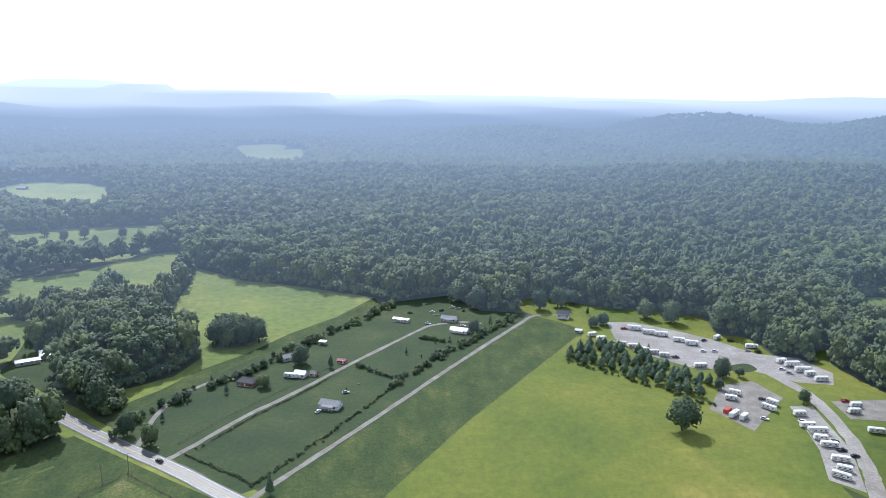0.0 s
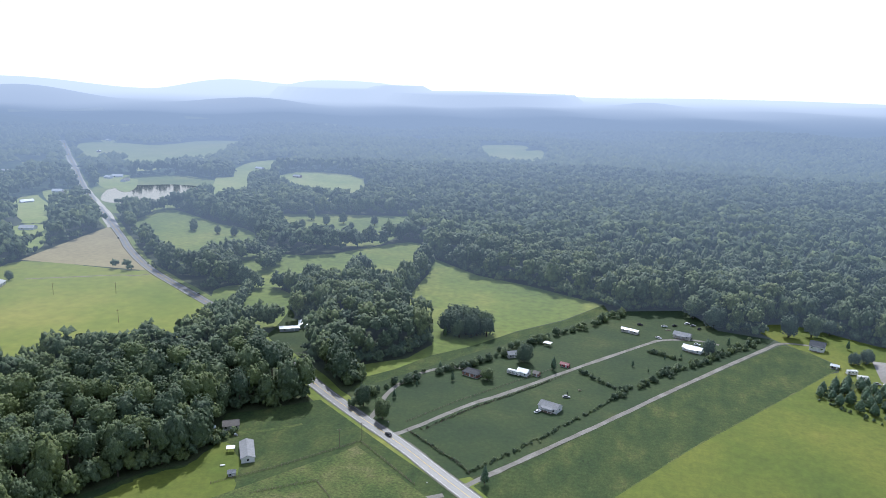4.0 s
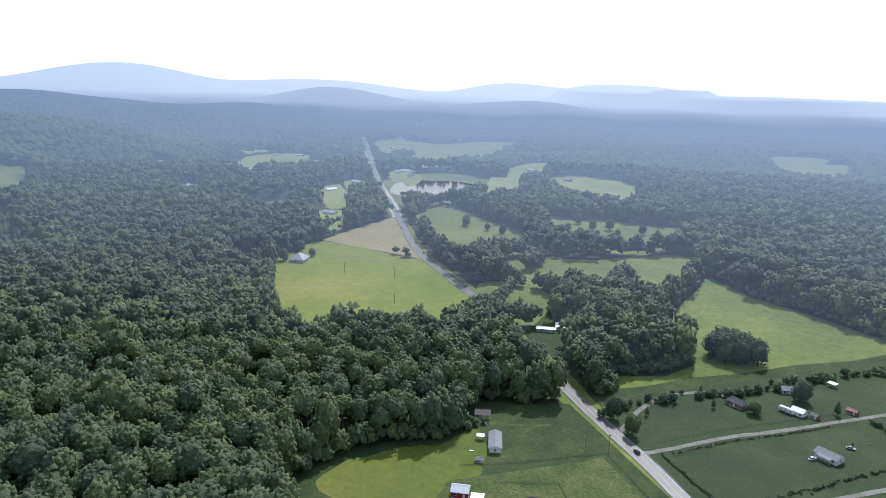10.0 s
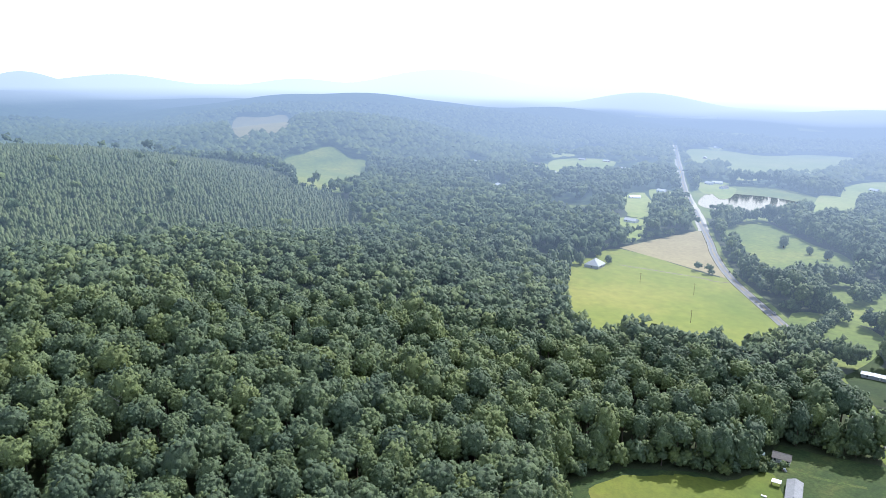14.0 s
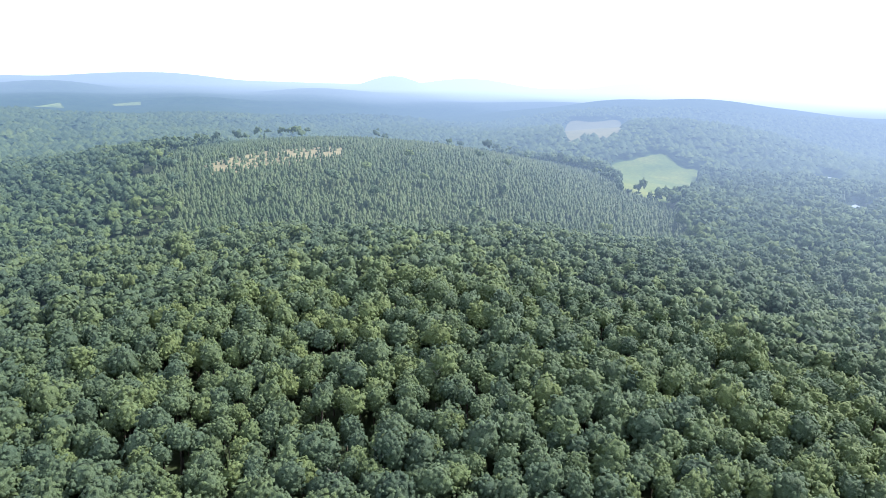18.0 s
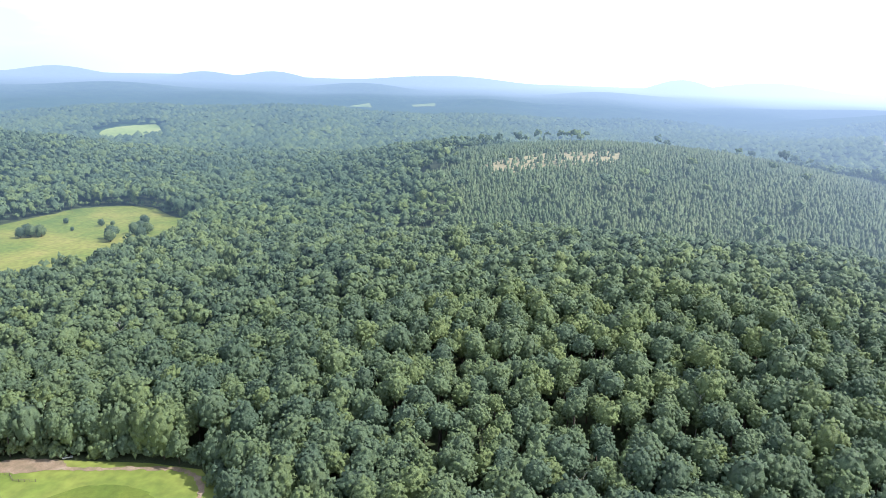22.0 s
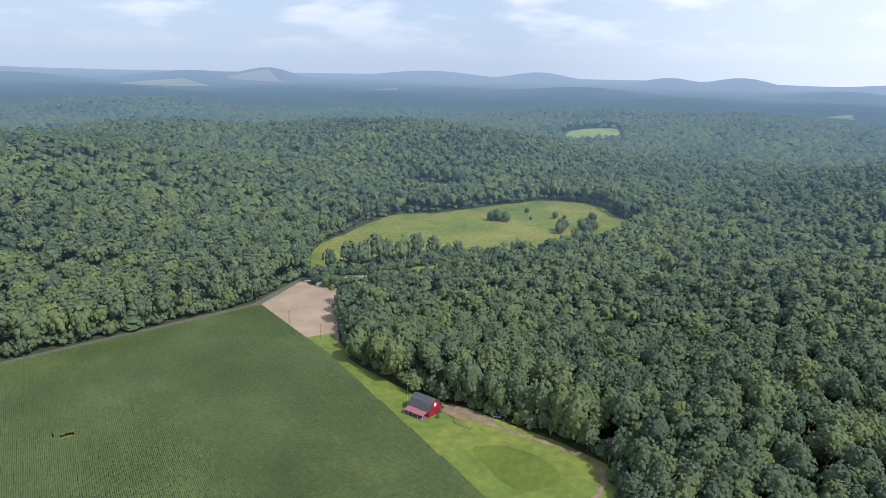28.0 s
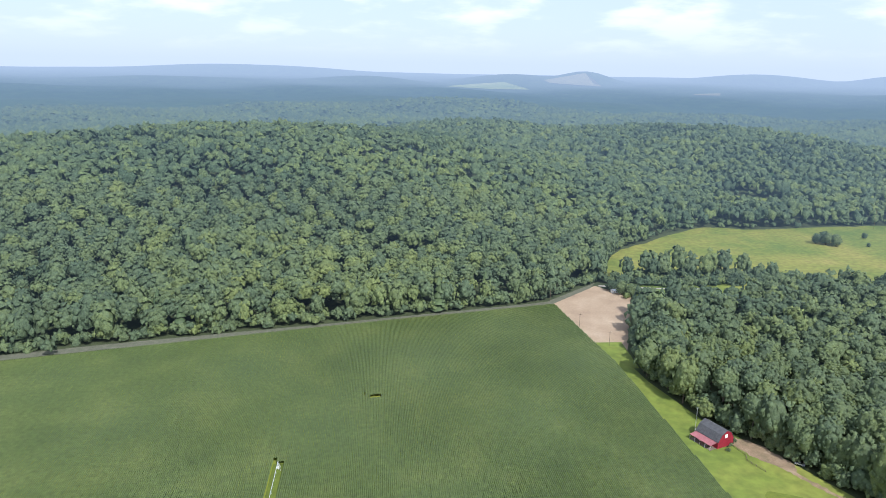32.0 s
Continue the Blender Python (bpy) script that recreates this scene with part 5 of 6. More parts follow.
def walls_bm(L, W, h, rise, hip=False):
    bm = bmesh.new()
    a, b = L / 2, W / 2
    lo = [bm.verts.new(p) for p in ((-a, -b, 0), (a, -b, 0), (a, b, 0), (-a, b, 0))]
    hi = [bm.verts.new(p) for p in ((-a, -b, h), (a, -b, h), (a, b, h), (-a, b, h))]
    for i in range(4):
        j = (i + 1) % 4
        if not hip and i in (1, 3):
            top = bm.verts.new(((a if i == 1 else -a), 0, h + rise * 0.97))
            bm.faces.new([lo[i], lo[j], hi[j], top, hi[i]])
        else:
            bm.faces.new([lo[i], lo[j], hi[j], hi[i]])
    bm.faces.new(lo[::-1])
    return bm


def window(parent, x, y, z, w, h, face):
    """A framed window on a wall; face: 'x+', 'x-', 'y+' or 'y-'."""
    turn = {"y-": 0, "x+": 90, "y+": 180, "x-": 270}[face]
    m = pose(x, y, z, 0, 0, turn)
    bm = bmesh.new()
    t = 0.09
    for x0, x1, z0, z1 in ((-w / 2 - t, -w / 2, -h / 2 - t, h / 2 + t), (w / 2, w / 2 + t, -h / 2 - t, h / 2 + t), (-w / 2, w / 2, h / 2, h / 2 + t), (-w / 2, w / 2, -h / 2 - t, -h / 2), (-0.03, 0.03, -h / 2, h / 2)):
        box(bm, x0, x1, -0.07, 0.03, z0, z1, 0, m)
    fr = part("window", bm, "trim", parent)
    bm = bmesh.new()
    box(bm, -w / 2, w / 2, -0.03, 0.01, -h / 2, h / 2, 0, m)
    part("pane", bm, "glass", fr)


def house(name, label, x, y, yaw, L, W, h, rise, wall, roof, hip=0.0, n_long=3, porch=0, chimney=False, category="house", simple=False):
    ob = thing(name, x, y, yaw, label, category)
    part("wall_shell", walls_bm(L, W, h, rise, hip > 0), wall, ob)
    rf = part("roof", roof_bm(L, W, h, rise, 0.45, hip), roof, ob)
    bm = bmesh.new()
    box(bm, -L / 2 + hip - 0.2, L / 2 - hip + 0.2, -0.14, 0.14, h + rise - 0.06, h + rise + 0.07, 0.03)
    part("ridge_cap", bm, roof, rf)
    bm = bmesh.new()
    box(bm, -L / 2 - 0.06, L / 2 + 0.06, -W / 2 - 0.06, W / 2 + 0.06, -0.3, 0.35)
    part("foundation", bm, "concrete", ob)
    if simple:
        n_long = 2
    for i in range(n_long):
        xx = -L / 2 + L * (i + 0.5) / n_long
        for side in ("y-", "y+"):
            if side == "y-" and i == n_long // 2:
                bm = bmesh.new()
                box(bm, xx - 0.48, xx + 0.48, -W / 2 - 0.06, -W / 2 + 0.03, 0.35, 2.35, 0.02)
                dr = part("door", bm, "trim", ob)
                bm = bmesh.new()
                rod(bm, (xx + 0.36, -W / 2 - 0.06, 1.35), (xx + 0.36, -W / 2 - 0.14, 1.35), 0.04, 0.04, 6)
                part("knob", bm, "steel", dr)
                continue
            window(ob, xx, (W / 2 + 0.01) * (-1 if side == "y-" else 1), h * 0.58, 1.1, 1.2, side)
    if not simple:
        for side, xx in (("x+", L / 2 + 0.01), ("x-", -L / 2 - 0.01)):
            window(ob, xx, 0, h * 0.58, 1.0, 1.2, side)
    if porch:
        bm = bmesh.new()
        box(bm, -L * 0.3, L * 0.3, -W / 2 - porch, -W / 2, 0, 0.3)
        part("porch_deck", bm, "post", ob)
        bm = bmesh.new()
        vs = box(bm, -L * 0.32, L * 0.32, -W / 2 - porch - 0.3, -W / 2, h - 0.35, h - 0.22)
        for v in vs:
            if v.co.y > -W / 2 - 0.1:
                v.co.z += 0.4
        part("porch_roof", bm, roof, ob)
        for i in range(4):
            bm = bmesh.new()
            xx = -L * 0.29 + L * 0.58 * i / 3
            box(bm, xx - 0.07, xx + 0.07, -W / 2 - porch, -W / 2 - porch + 0.14, 0.3, h - 0.3)
            part("porch_post", bm, "trim", ob)
    if chimney:
        bm = bmesh.new()
        box(bm, L * 0.2, L * 0.2 + 0.8, 0.3, 1.0, h, h + rise + 0.8, 0.04)
        part("chimney", bm, "brick", ob)
    return ob


def open_shed(label, x, y, yaw, L, W, h, roof):
    ob = thing("shelter", x, y, yaw, label, "shelter")
    bm = bmesh.new()
    vs = box(bm, -L / 2, L / 2, -W / 2, W / 2, h, h + 0.12)
    for v in vs:
        v.co.z += 0.06 * v.co.y
    part("roof", bm, roof, ob)
    for sx in (-1, 1):
        for sy in (-1, 1):
            bm = bmesh.new()
            box(bm, sx * (L / 2 - 0.3) - 0.08, sx * (L / 2 - 0.3) + 0.08, sy * (W / 2 - 0.3) - 0.08, sy * (W / 2 - 0.3) + 0.08, 0, h + 0.05 * sy * W / 2)
            part("post", bm, "post", ob)
    return ob


house("house", "white mobile house with a grey shingle roof on a mown lot", -41, 247, -17, 11.5, 7.2, 2.9, 1.7, "wall_white", "roof_grey", porch=2.0)
house("house", "brick house with a dark shingle roof and hipped ends", -78, 267, -15, 11, 7.5, 2.8, 1.8, "brick", "roof_dark", hip=2.5)
house("house", "white farmhouse with a dark shingle roof at the lane's end", 66, 357, -16, 9.5, 7, 4.2, 2.6, "wall_white", "roof_dark", porch=1.8)
house("house", "small grey house with a pale roof behind a tree", -67, 294, 34, 9, 6, 2.7, 1.5, "wall_grey", "roof_grey")
house("garage", "white metal garage with a white gable roof", -58, 275.5, -14, 7, 6, 2.9, 1.4, "wall_white", "roof_metal", category="garage")
house("shed", "small red shed joined to the white garage", -52.6, 276.6, -14, 3.6, 4, 2.3, 0.9, "brick", "roof_brown", category="shed", simple=True)
open_shed("open shelter with a white flat metal roof", -55, 313, -15, 5.5, 4, 2.6, "roof_metal")
house("shed", "faded red wooden shed beside the gravel lane", -43, 291, -14, 5.4, 3.2, 2.2, 0.8, "barn_red", "roof_red", category="shed", simple=True)
house("mobile_home", "long pale mobile home on a mown lot", -20, 347.5, -17, 12.5, 3.8, 2.7, 0.7, "wall_tan", "roof_metal", category="mobile home")
house("house", "low house with a grey roof at the lane's end", 5, 350, -15, 12, 6.5, 2.8, 1.6, "wall_tan", "roof_grey", porch=1.5)
house("house", "long white house with a pale roof at the lane's end", 10, 332.5, -20, 13, 6, 2.8, 1.4, "wall_white", "roof_metal", porch=1.5)
house("shed", "small shed with a white metal roof", 70, 335, -15, 4.8, 3.4, 2.2, 0.7, "post", "roof_metal", category="shed", simple=True)
house("house", "long grey-roofed mobile home on the farmyard grass", -128, 177, -53, 17, 6.2, 2.9, 1.2, "wall_white", "roof_grey")
house("house", "small brown-roofed house below the wood", -144, 190.5, 35, 8, 6, 2.7, 1.7, "wall_grey", "roof_brown")
open_shed("open carport with a white metal roof", -148.5, 186, 35, 3.6, 3, 2.2, "roof_metal")
open_shed("open shelter with a white metal roof beside the mobile home", -134, 176.5, 33, 4.2, 3.2, 2.4, "roof_metal")
house("shed", "small grey garden shed on the farmyard grass", -125, 164.5, 33, 3.2, 2.6, 2.1, 0.8, "wall_grey", "roof_grey", category="shed", simple=True)
house("barn", "red barn with a bright white metal roof", -117.5, 146, 32, 7.5, 6.5, 3.4, 1.6, "barn_red", "roof_metal", category="barn", simple=True)
open_shed("white metal lean-to roof beside the red barn", -111.5, 146.5, 32, 6.0, 5.2, 2.7, "roof_metal")
house("house", "house with a dark shingle roof inside a paddock fence", -97, 156, 30, 7.5, 7, 3.0, 2.2, "wall_grey", "roof_dark")
house("house", "house with a pale metal roof among big trees", -172, 295, 30, 17, 11, 3.2, 2.2, "wall_white", "roof_metal", hip=4)
house("shed", "long shed with a pale metal roof among trees", -178, 285, 32, 14, 5, 2.7, 1.0, "wall_grey", "roof_metal", category="shed", simple=True)
house("shed", "shed with a pale roof in a clearing", -198, 306, 35, 7, 4, 2.5, 0.8, "wall_white", "roof_metal", category="shed", simple=True)
house("house", "large house with a pale hipped roof beside the hay field", -374, 283, 120, 17, 15, 3.4, 5.2, "wall_grey", "roof_pale", hip=7.0, n_long=4)
house("house", "brick house with a reddish roof among trees", -402, 262, 30, 13, 8, 2.9, 1.8, "brick", "roof_brown")
house("shed", "white metal shed in the valley pasture", -262, 468, 30, 8, 5, 2.6, 1.0, "wall_white", "roof_metal", category="shed", simple=True)
house("house", "cabin hidden in a gap of the wood", -303, -270, 20, 9, 7, 2.8, 2.0, "wall_grey", "roof_metal", simple=True)
house("shed", "small white shed behind the bare field", -129, -356, 20, 4.5, 3.5, 2.4, 0.8, "wall_white", "roof_metal", category="shed", simple=True)

# houses along the far highway
far_rng = random.Random(9)
for az, d in FAR_HOUSES:
    x, y = (q / K for q in polar(az, d))
    house("house", "small far house among trees beside the highway", x, y, far_rng.uniform(0, 180), far_rng.uniform(13, 20), far_rng.uniform(8, 11), 3.2, 2.4, far_rng.choice(["wall_white", "wall_tan", "brick"]), far_rng.choice(["roof_metal", "roof_metal", "roof_pale", "roof_brown"]), simple=True)

# the red gambrel barn
barn = thing("barn", -111.4, -200.8, 113, "red gambrel barn with dark roof and lean-to on lawn", "barn")
BW, BL = 5.4, 13.6
prof = [(-BW, 0), (-BW, 3.9), (-BW * 0.62, 7.1), (0, 8.8), (BW * 0.62, 7.1), (BW, 3.9), (BW, 0)]
bm = bmesh.new()
ends = []
for sx in (-1, 1):
    ring = [bm.verts.new((sx * BL / 2, p, q)) for p, q in prof]
    bm.faces.new(ring if sx < 0 else ring[::-1])
    ends.append(ring)
for i in (0, 5):
    bm.faces.new([ends[0][i], ends[1][i], ends[1][i + 1], ends[0][i + 1]])
bmesh.ops.recalc_face_normals(bm, faces=bm.faces)
walls = part("wall_shell", bm, "barn_red", barn)
for i in range(25):
    bm = bmesh.new()
    yy = -BW + 0.1 + (2 * BW - 0.2) * i / 24
    top = 3.9 + (BW - abs(yy)) * 1.5 if abs(yy) > BW * 0.62 else 7.1 + (BW * 0.62 - abs(yy)) * 0.52
    box(bm, BL / 2, BL / 2 + 0.03, yy - 0.03, yy + 0.03, 0.1, top - 0.15)
    part("batten", bm, "barn_red", walls)
broof = new("roof")
broof.parent = barn
for side in (-1, 1):
    for (y0, z0), (y1, z1) in (((BW + 0.3, 3.6), (BW * 0.62, 7.2)), ((BW * 0.62, 7.2), (0, 8.95))):
        for i in range(14):
            bm = bmesh.new()
            x0, x1 = -BL / 2 - 0.35 + (BL + 0.7) * i / 14, -BL / 2 - 0.35 + (BL + 0.7) * (i + 1) / 14 - 0.03
            vs = [bm.verts.new(p) for p in ((x0, side * y0, z0), (x1, side * y0, z0), (x1, side * y1, z1), (x0, side * y1, z1), (x0, side * y0, z0 - 0.09), (x1, side * y0, z0 - 0.09), (x1, side * y1, z1 - 0.09), (x0, side * y1, z1 - 0.09))]
            for f in ((0, 1, 2, 3), (7, 6, 5, 4), (0, 4, 5, 1), (1, 5, 6, 2), (2, 6, 7, 3), (3, 7, 4, 0)):
                bm.faces.new([vs[q] for q in f])
            bmesh.ops.recalc_face_normals(bm, faces=bm.faces)
            part("roof_panel", bm, "roof_dark", broof)
bm = bmesh.new()
box(bm, BL / 2 + 0.03, BL / 2 + 0.08, -0.95, 0.95, 4.9, 6.8, 0.02)
part("loft_door", bm, "trim", barn, "white square loft door")
bm = bmesh.new()
box(bm, BL / 2 + 0.02, BL / 2 + 0.07, 1.6, 2.7, 0.1, 2.3, 0.02)
part("door", bm, "barn_red", barn)
bm = bmesh.new()
vs = box(bm, -BL / 2, BL / 2 - 0.6, -BW - 4.6, -BW + 0.1, 3.2, 3.34)
for v in vs:
    v.co.z += 0.14 * (v.co.y + BW)
part("lean_to_roof", bm, "roof_red", barn, "faded red metal lean-to roof")
for i in range(5):
    bm = bmesh.new()
    xx = -BL / 2 + 0.2 + (BL - 1.0) * i / 4
    box(bm, xx - 0.07, xx + 0.07, -BW - 4.5, -BW - 4.36, 0, 2.58)
    part("post", bm, "trim", barn)
bm = bmesh.new()
box(bm, -BL / 2, BL / 2 - 0.6, -BW - 4.5, -BW, 0, 0.15)
part("porch_deck", bm, "post", barn)
mast = thing("antenna_mast", -106.0, -204.0, 0, "tall thin steel antenna mast beside the red barn", "antenna")
for dx, dy in ((0.18, 0), (-0.12, 0.16), (-0.12, -0.16)):
    bm = bmesh.new()
    rod(bm, (dx, dy, 0), (dx * 0.4, dy * 0.4, 16), 0.04, 0.03, 6)
    part("leg", bm, "steel", mast)
for i in range(15):
    bm = bmesh.new()
    s = 1 - 0.038 * i
    rod(bm, (0.18 * s, 0, 0.6 + i), (-0.12 * s, 0.16 * s, 1.1 + i), 0.02, None, 4)
    rod(bm, (-0.12 * s, 0.16 * s, 1.1 + i), (-0.12 * s, -0.16 * s, 1.4 + i), 0.02, None, 4)
    part("brace", bm, "steel", mast)
bm = bmesh.new()
for z, w in ((15.6, 1.6), (15.2, 1.1)):
    rod(bm, (-w / 2, 0, z), (w / 2, 0, z), 0.025, None, 5)
for i in range(5):
    rod(bm, (-0.7 + i * 0.35, -0.5, 15.6), (-0.7 + i * 0.35, 0.5, 15.6), 0.015, None, 4)
part("aerial", bm, "steel", mast)


def utility_pole(x, y, yaw, h=10.0):
    ob = thing("utility_pole", x, y, yaw, "weathered wooden utility pole with a crossarm", "utility pole", "utility poles")
    bm = bmesh.new()
    rod(bm, (0, 0, 0), (0, 0, h), 0.16, 0.11, 8)
    part("shaft", bm, "post", ob)
    bm = bmesh.new()
    box(bm, -1.1, 1.1, -0.06, 0.06, h - 0.8, h - 0.66)
    part("crossarm", bm, "post", ob)
    for sx in (-0.9, 0, 0.9):
        bm = bmesh.new()
        rod(bm, (sx, 0, h - 0.66), (sx, 0, h - 0.46), 0.05, 0.03, 6)
        part("insulator", bm, "trim", ob)
    return ob


for x, y, w in [(-102, 192, 40), (-97, 199, 40), (-90, -343, 10), (-95, -305, 10), (-388, -504, 30), (-176, 124, 0), (-102, -282, 10), (-300, 300, 40), (-330, 285, 40), (-262, 262, 40)]:
    utility_pole(x, y, w, 24 if x == -388 else 10.5)
# ---- vehicles ----
def wheel(parent, x, y, r, w=0.22):
    side = 1 if y > 0 else -1
    bm = bmesh.new()
    rod(bm, (x, y, r), (x, y - side * w, r), r, r, 14)
    ty = part("wheel", bm, "tyre", parent)
    bm = bmesh.new()
    rod(bm, (x, y + side * 0.015, r), (x, y - side * 0.05, r), r * 0.58, r * 0.58, 10)
    part("rim", bm, "rim", ty)


def caravan(length, kind, label):
    """A travel trailer, fifth wheel or motorhome; its nose looks along +x."""
    ob = new({"trailer": "travel_trailer", "fifth": "fifth_wheel_trailer", "coach": "motorhome"}[kind])
    a, w = length / 2, 1.3
    floor, top = 0.55, 3.0 if kind == "trailer" else 3.5
    bm = bmesh.new()
    box(bm, -a, a, -w, w, floor, top, 0.16)
    if kind == "fifth":
        vs = box(bm, a - 0.4, a + 2.2, -w, w, 1.75, top, 0.2)
    for v in bm.verts:
        if v.co.x > a - 0.5 and kind != "fifth" and v.co.z > 1.8:
            v.co.x -= (v.co.z - 1.8) * (0.28 if kind == "trailer" else 0.12)
    shell = part("shell", bm, "rv_white", ob, smooth=False)
    bm = bmesh.new()
    box(bm, -a + 0.2, a - 0.7, -w + 0.12, w - 0.12, top, top + 0.05)
    part("roof", bm, "rv_roof", ob)
    for xx in (-a * 0.35, a * 0.35):
        bm = bmesh.new()
        box(bm, xx - 0.4, xx + 0.4, -0.35, 0.35, top + 0.04, top + 0.34, 0.08)
        part("air_conditioner", bm, "trim", ob)
    bm = bmesh.new()
    box(bm, -a * 0.7, -a * 0.7 + 0.35, 0.4, 0.75, top + 0.04, top + 0.18, 0.03)
    part("roof_vent", bm, "rv_roof", ob)
    for side in (-1, 1):
        bm = bmesh.new()
        box(bm, -a + 0.15, a - 0.35, side * w - 0.012, side * w + 0.012, 1.05, 1.42)
        part("stripe", bm, "stripe", shell)
        for i in range(3):
            xx = -a * 0.62 + a * 0.62 * i
            bm = bmesh.new()
            box(bm, xx - 0.45, xx + 0.45, side * w - 0.015, side * w + 0.02, 1.75, 2.35, 0.03)
            part("window", bm, "glass", ob)
        ax = (-0.5, 0.35) if kind != "coach" else (-a * 0.55, a * 0.62)
        for xx in ax:
            wheel(ob, xx, side * (w - 0.06), 0.36)
    bm = bmesh.new()
    box(bm, a * 0.35, a * 0.35 + 0.7, -w - 0.025, -w + 0.02, floor + 0.05, 2.5, 0.03)
    part("door", bm, "trim", ob)
    bm = bmesh.new()
    rod(bm, (-a * 0.5, -w - 0.06, top - 0.2), (a * 0.3, -w - 0.06, top - 0.2), 0.07, None, 8)
    part("awning", bm, "stripe", ob)
    bm = bmesh.new()
    if kind == "trailer":
        rod(bm, (a - 0.1, -0.6, 0.6), (a + 1.2, 0, 0.55), 0.05, None, 5)
        rod(bm, (a - 0.1, 0.6, 0.6), (a + 1.2, 0, 0.55), 0.05, None, 5)
        rod(bm, (a + 1.15, 0, 0), (a + 1.15, 0, 0.75), 0.05, None, 6)
        part("hitch", bm, "tyre", ob)
    elif kind == "fifth":
        rod(bm, (a + 1.4, -0.8, 0), (a + 1.4, -0.8, 1.8), 0.06, None, 6)
        rod(bm, (a + 1.4, 0.8, 0), (a + 1.4, 0.8, 1.8), 0.06, None, 6)
        part("landing_legs", bm, "tyre", ob)
    else:
        box(bm, a - 0.36, a - 0.1, -w + 0.15, w - 0.15, 1.7, 2.7)
        part("windscreen", bm, "glass", ob)
    return tagged(ob, label, {"coach": "motorhome"}.get(kind, "trailer"), "parked trailers")


def car(kind, paint, label):
    ob = new("pickup_truck" if kind == "pickup" else "car")
    L = 5.4 if kind == "pickup" else 4.5
    a, w = L / 2, 0.9
    bm = bmesh.new()
    box(bm, -a, a, -w, w, 0.32, 0.92, 0.12)
    part("body", bm, paint, ob)
    bm = bmesh.new()
    c0, c1 = (-0.3, 1.2) if kind == "pickup" else (-1.7, 0.9)
    vs = box(bm, c0, c1, -w + 0.1, w - 0.1, 0.9, 1.5 if kind != "pickup" else 1.75, 0.05)
    for v in vs:
        if v.co.z > 1.2:
            v.co.x = (v.co.x - (c0 + c1) / 2) * 0.72 + (c0 + c1) / 2
            v.co.y *= 0.86
    cb = part("cabin", bm, "glass", ob)
    bm = bmesh.new()
    z = 1.5 if kind != "pickup" else 1.75
    box(bm, (c0 + c1) / 2 - (c1 - c0) * 0.34, (c0 + c1) / 2 + (c1 - c0) * 0.34, -0.66, 0.66, z - 0.01, z + 0.05, 0.02)
    part("roof", bm, paint, cb)
    if kind == "pickup":
        bm = bmesh.new()
        box(bm, -a + 0.1, -0.4, -w + 0.12, w - 0.12, 0.92, 0.95)
        for yy in (-w + 0.06, w - 0.06):
            box(bm, -a + 0.05, -0.35, yy - 0.05, yy + 0.05, 0.9, 1.25)
        part("bed", bm, paint, ob)
    for sx in (-1, 1):
        for sy in (-1, 1):
            wheel(ob, sx * a * 0.62, sy * (w + 0.01), 0.33, 0.2)
    for sy in (-1, 1):
        bm = bmesh.new()
        box(bm, a - 0.06, a + 0.015, sy * 0.62 - 0.18, sy * 0.62 + 0.18, 0.62, 0.78, 0.02)
        part("headlight", bm, "trim", ob)
        bm = bmesh.new()
        box(bm, -a - 0.015, -a + 0.06, sy * 0.66 - 0.14, sy * 0.66 + 0.14, 0.62, 0.8, 0.02)
        part("tail_light", bm, "car_red", ob)
    return tagged(ob, label, "pickup truck" if kind == "pickup" else "car")


rv_kinds = [caravan(7.0, "trailer", "white travel trailer parked on grey gravel"), caravan(8.6, "trailer", "long white travel trailer parked on grey gravel"), caravan(8.2, "fifth", "tall white fifth-wheel trailer parked on gravel"), caravan(9.2, "coach", "white motorhome parked on grey gravel")]
TOP = [(99.9, 339.2, -15), (104.8, 333.6, -15), (110.4, 330.7, -12), (116.8, 323.3, -15), (121.5, 318.6, -15), (136.9, 327.5, 44), (148.9, 315.7, -6), (154.7, 297.8, 15), (156.8, 293.6, 9), (158.6, 287.5, 2), (160.6, 283.6, 9), (162.4, 277.9, 2)]
SOUTH = [(75.6, 329.3, 17), (78.9, 323.9, 10), (87.1, 317.2, -14), (92.1, 314.2, 2), (96.1, 309.6, -6), (99.9, 306.7, 2), (103.4, 303.1, -6), (115.7, 291.0, 2)]
PAD = [(119.6, 263.2, -28), (116.1, 258.0, -20), (111.5, 243.7, 41), (114.2, 241.5, 46), (127.4, 249.8, -49), (131.0, 254.7, -57)]
EAST = [(136.9, 245.0, 2), (135.3, 235.7, 2), (137.3, 231.2, -4), (135.0, 226.2, -11), (135.4, 221.3, -11), (134.0, 211.6, -17), (131.9, 205.5, -24), (128.6, 201.2, -37), (162.7, 252.8, 2), (159.1, 247.5, 2), (158.2, 231.8, -12)]
rv_rng = random.Random(5)
used = set()
for x, y, a in TOP + SOUTH + PAD + EAST:
    i = rv_rng.choice([0, 0, 1, 1, 2, 3])
    m = pose(K * x, K * y, 0.24, 0, 0, a + rv_rng.choice([0, 180]))
    if i in used:
        copy_thing(rv_kinds[i], m)
    else:
        used.add(i)
        rv_kinds[i].matrix_world = m
for i, ob in enumerate(rv_kinds):
    if i not in used:
        ob.matrix_world = pose(123 + 9 * i, 310, 0.17)
copy_thing(rv_kinds[1], pose(K * -62, K * 274, 0.09, 0, 0, -14))
box_ob = thing("shipping_container", 110.3, 247, 42, "red steel container on the gravel pad", "container", z=0.24)
bm = bmesh.new()
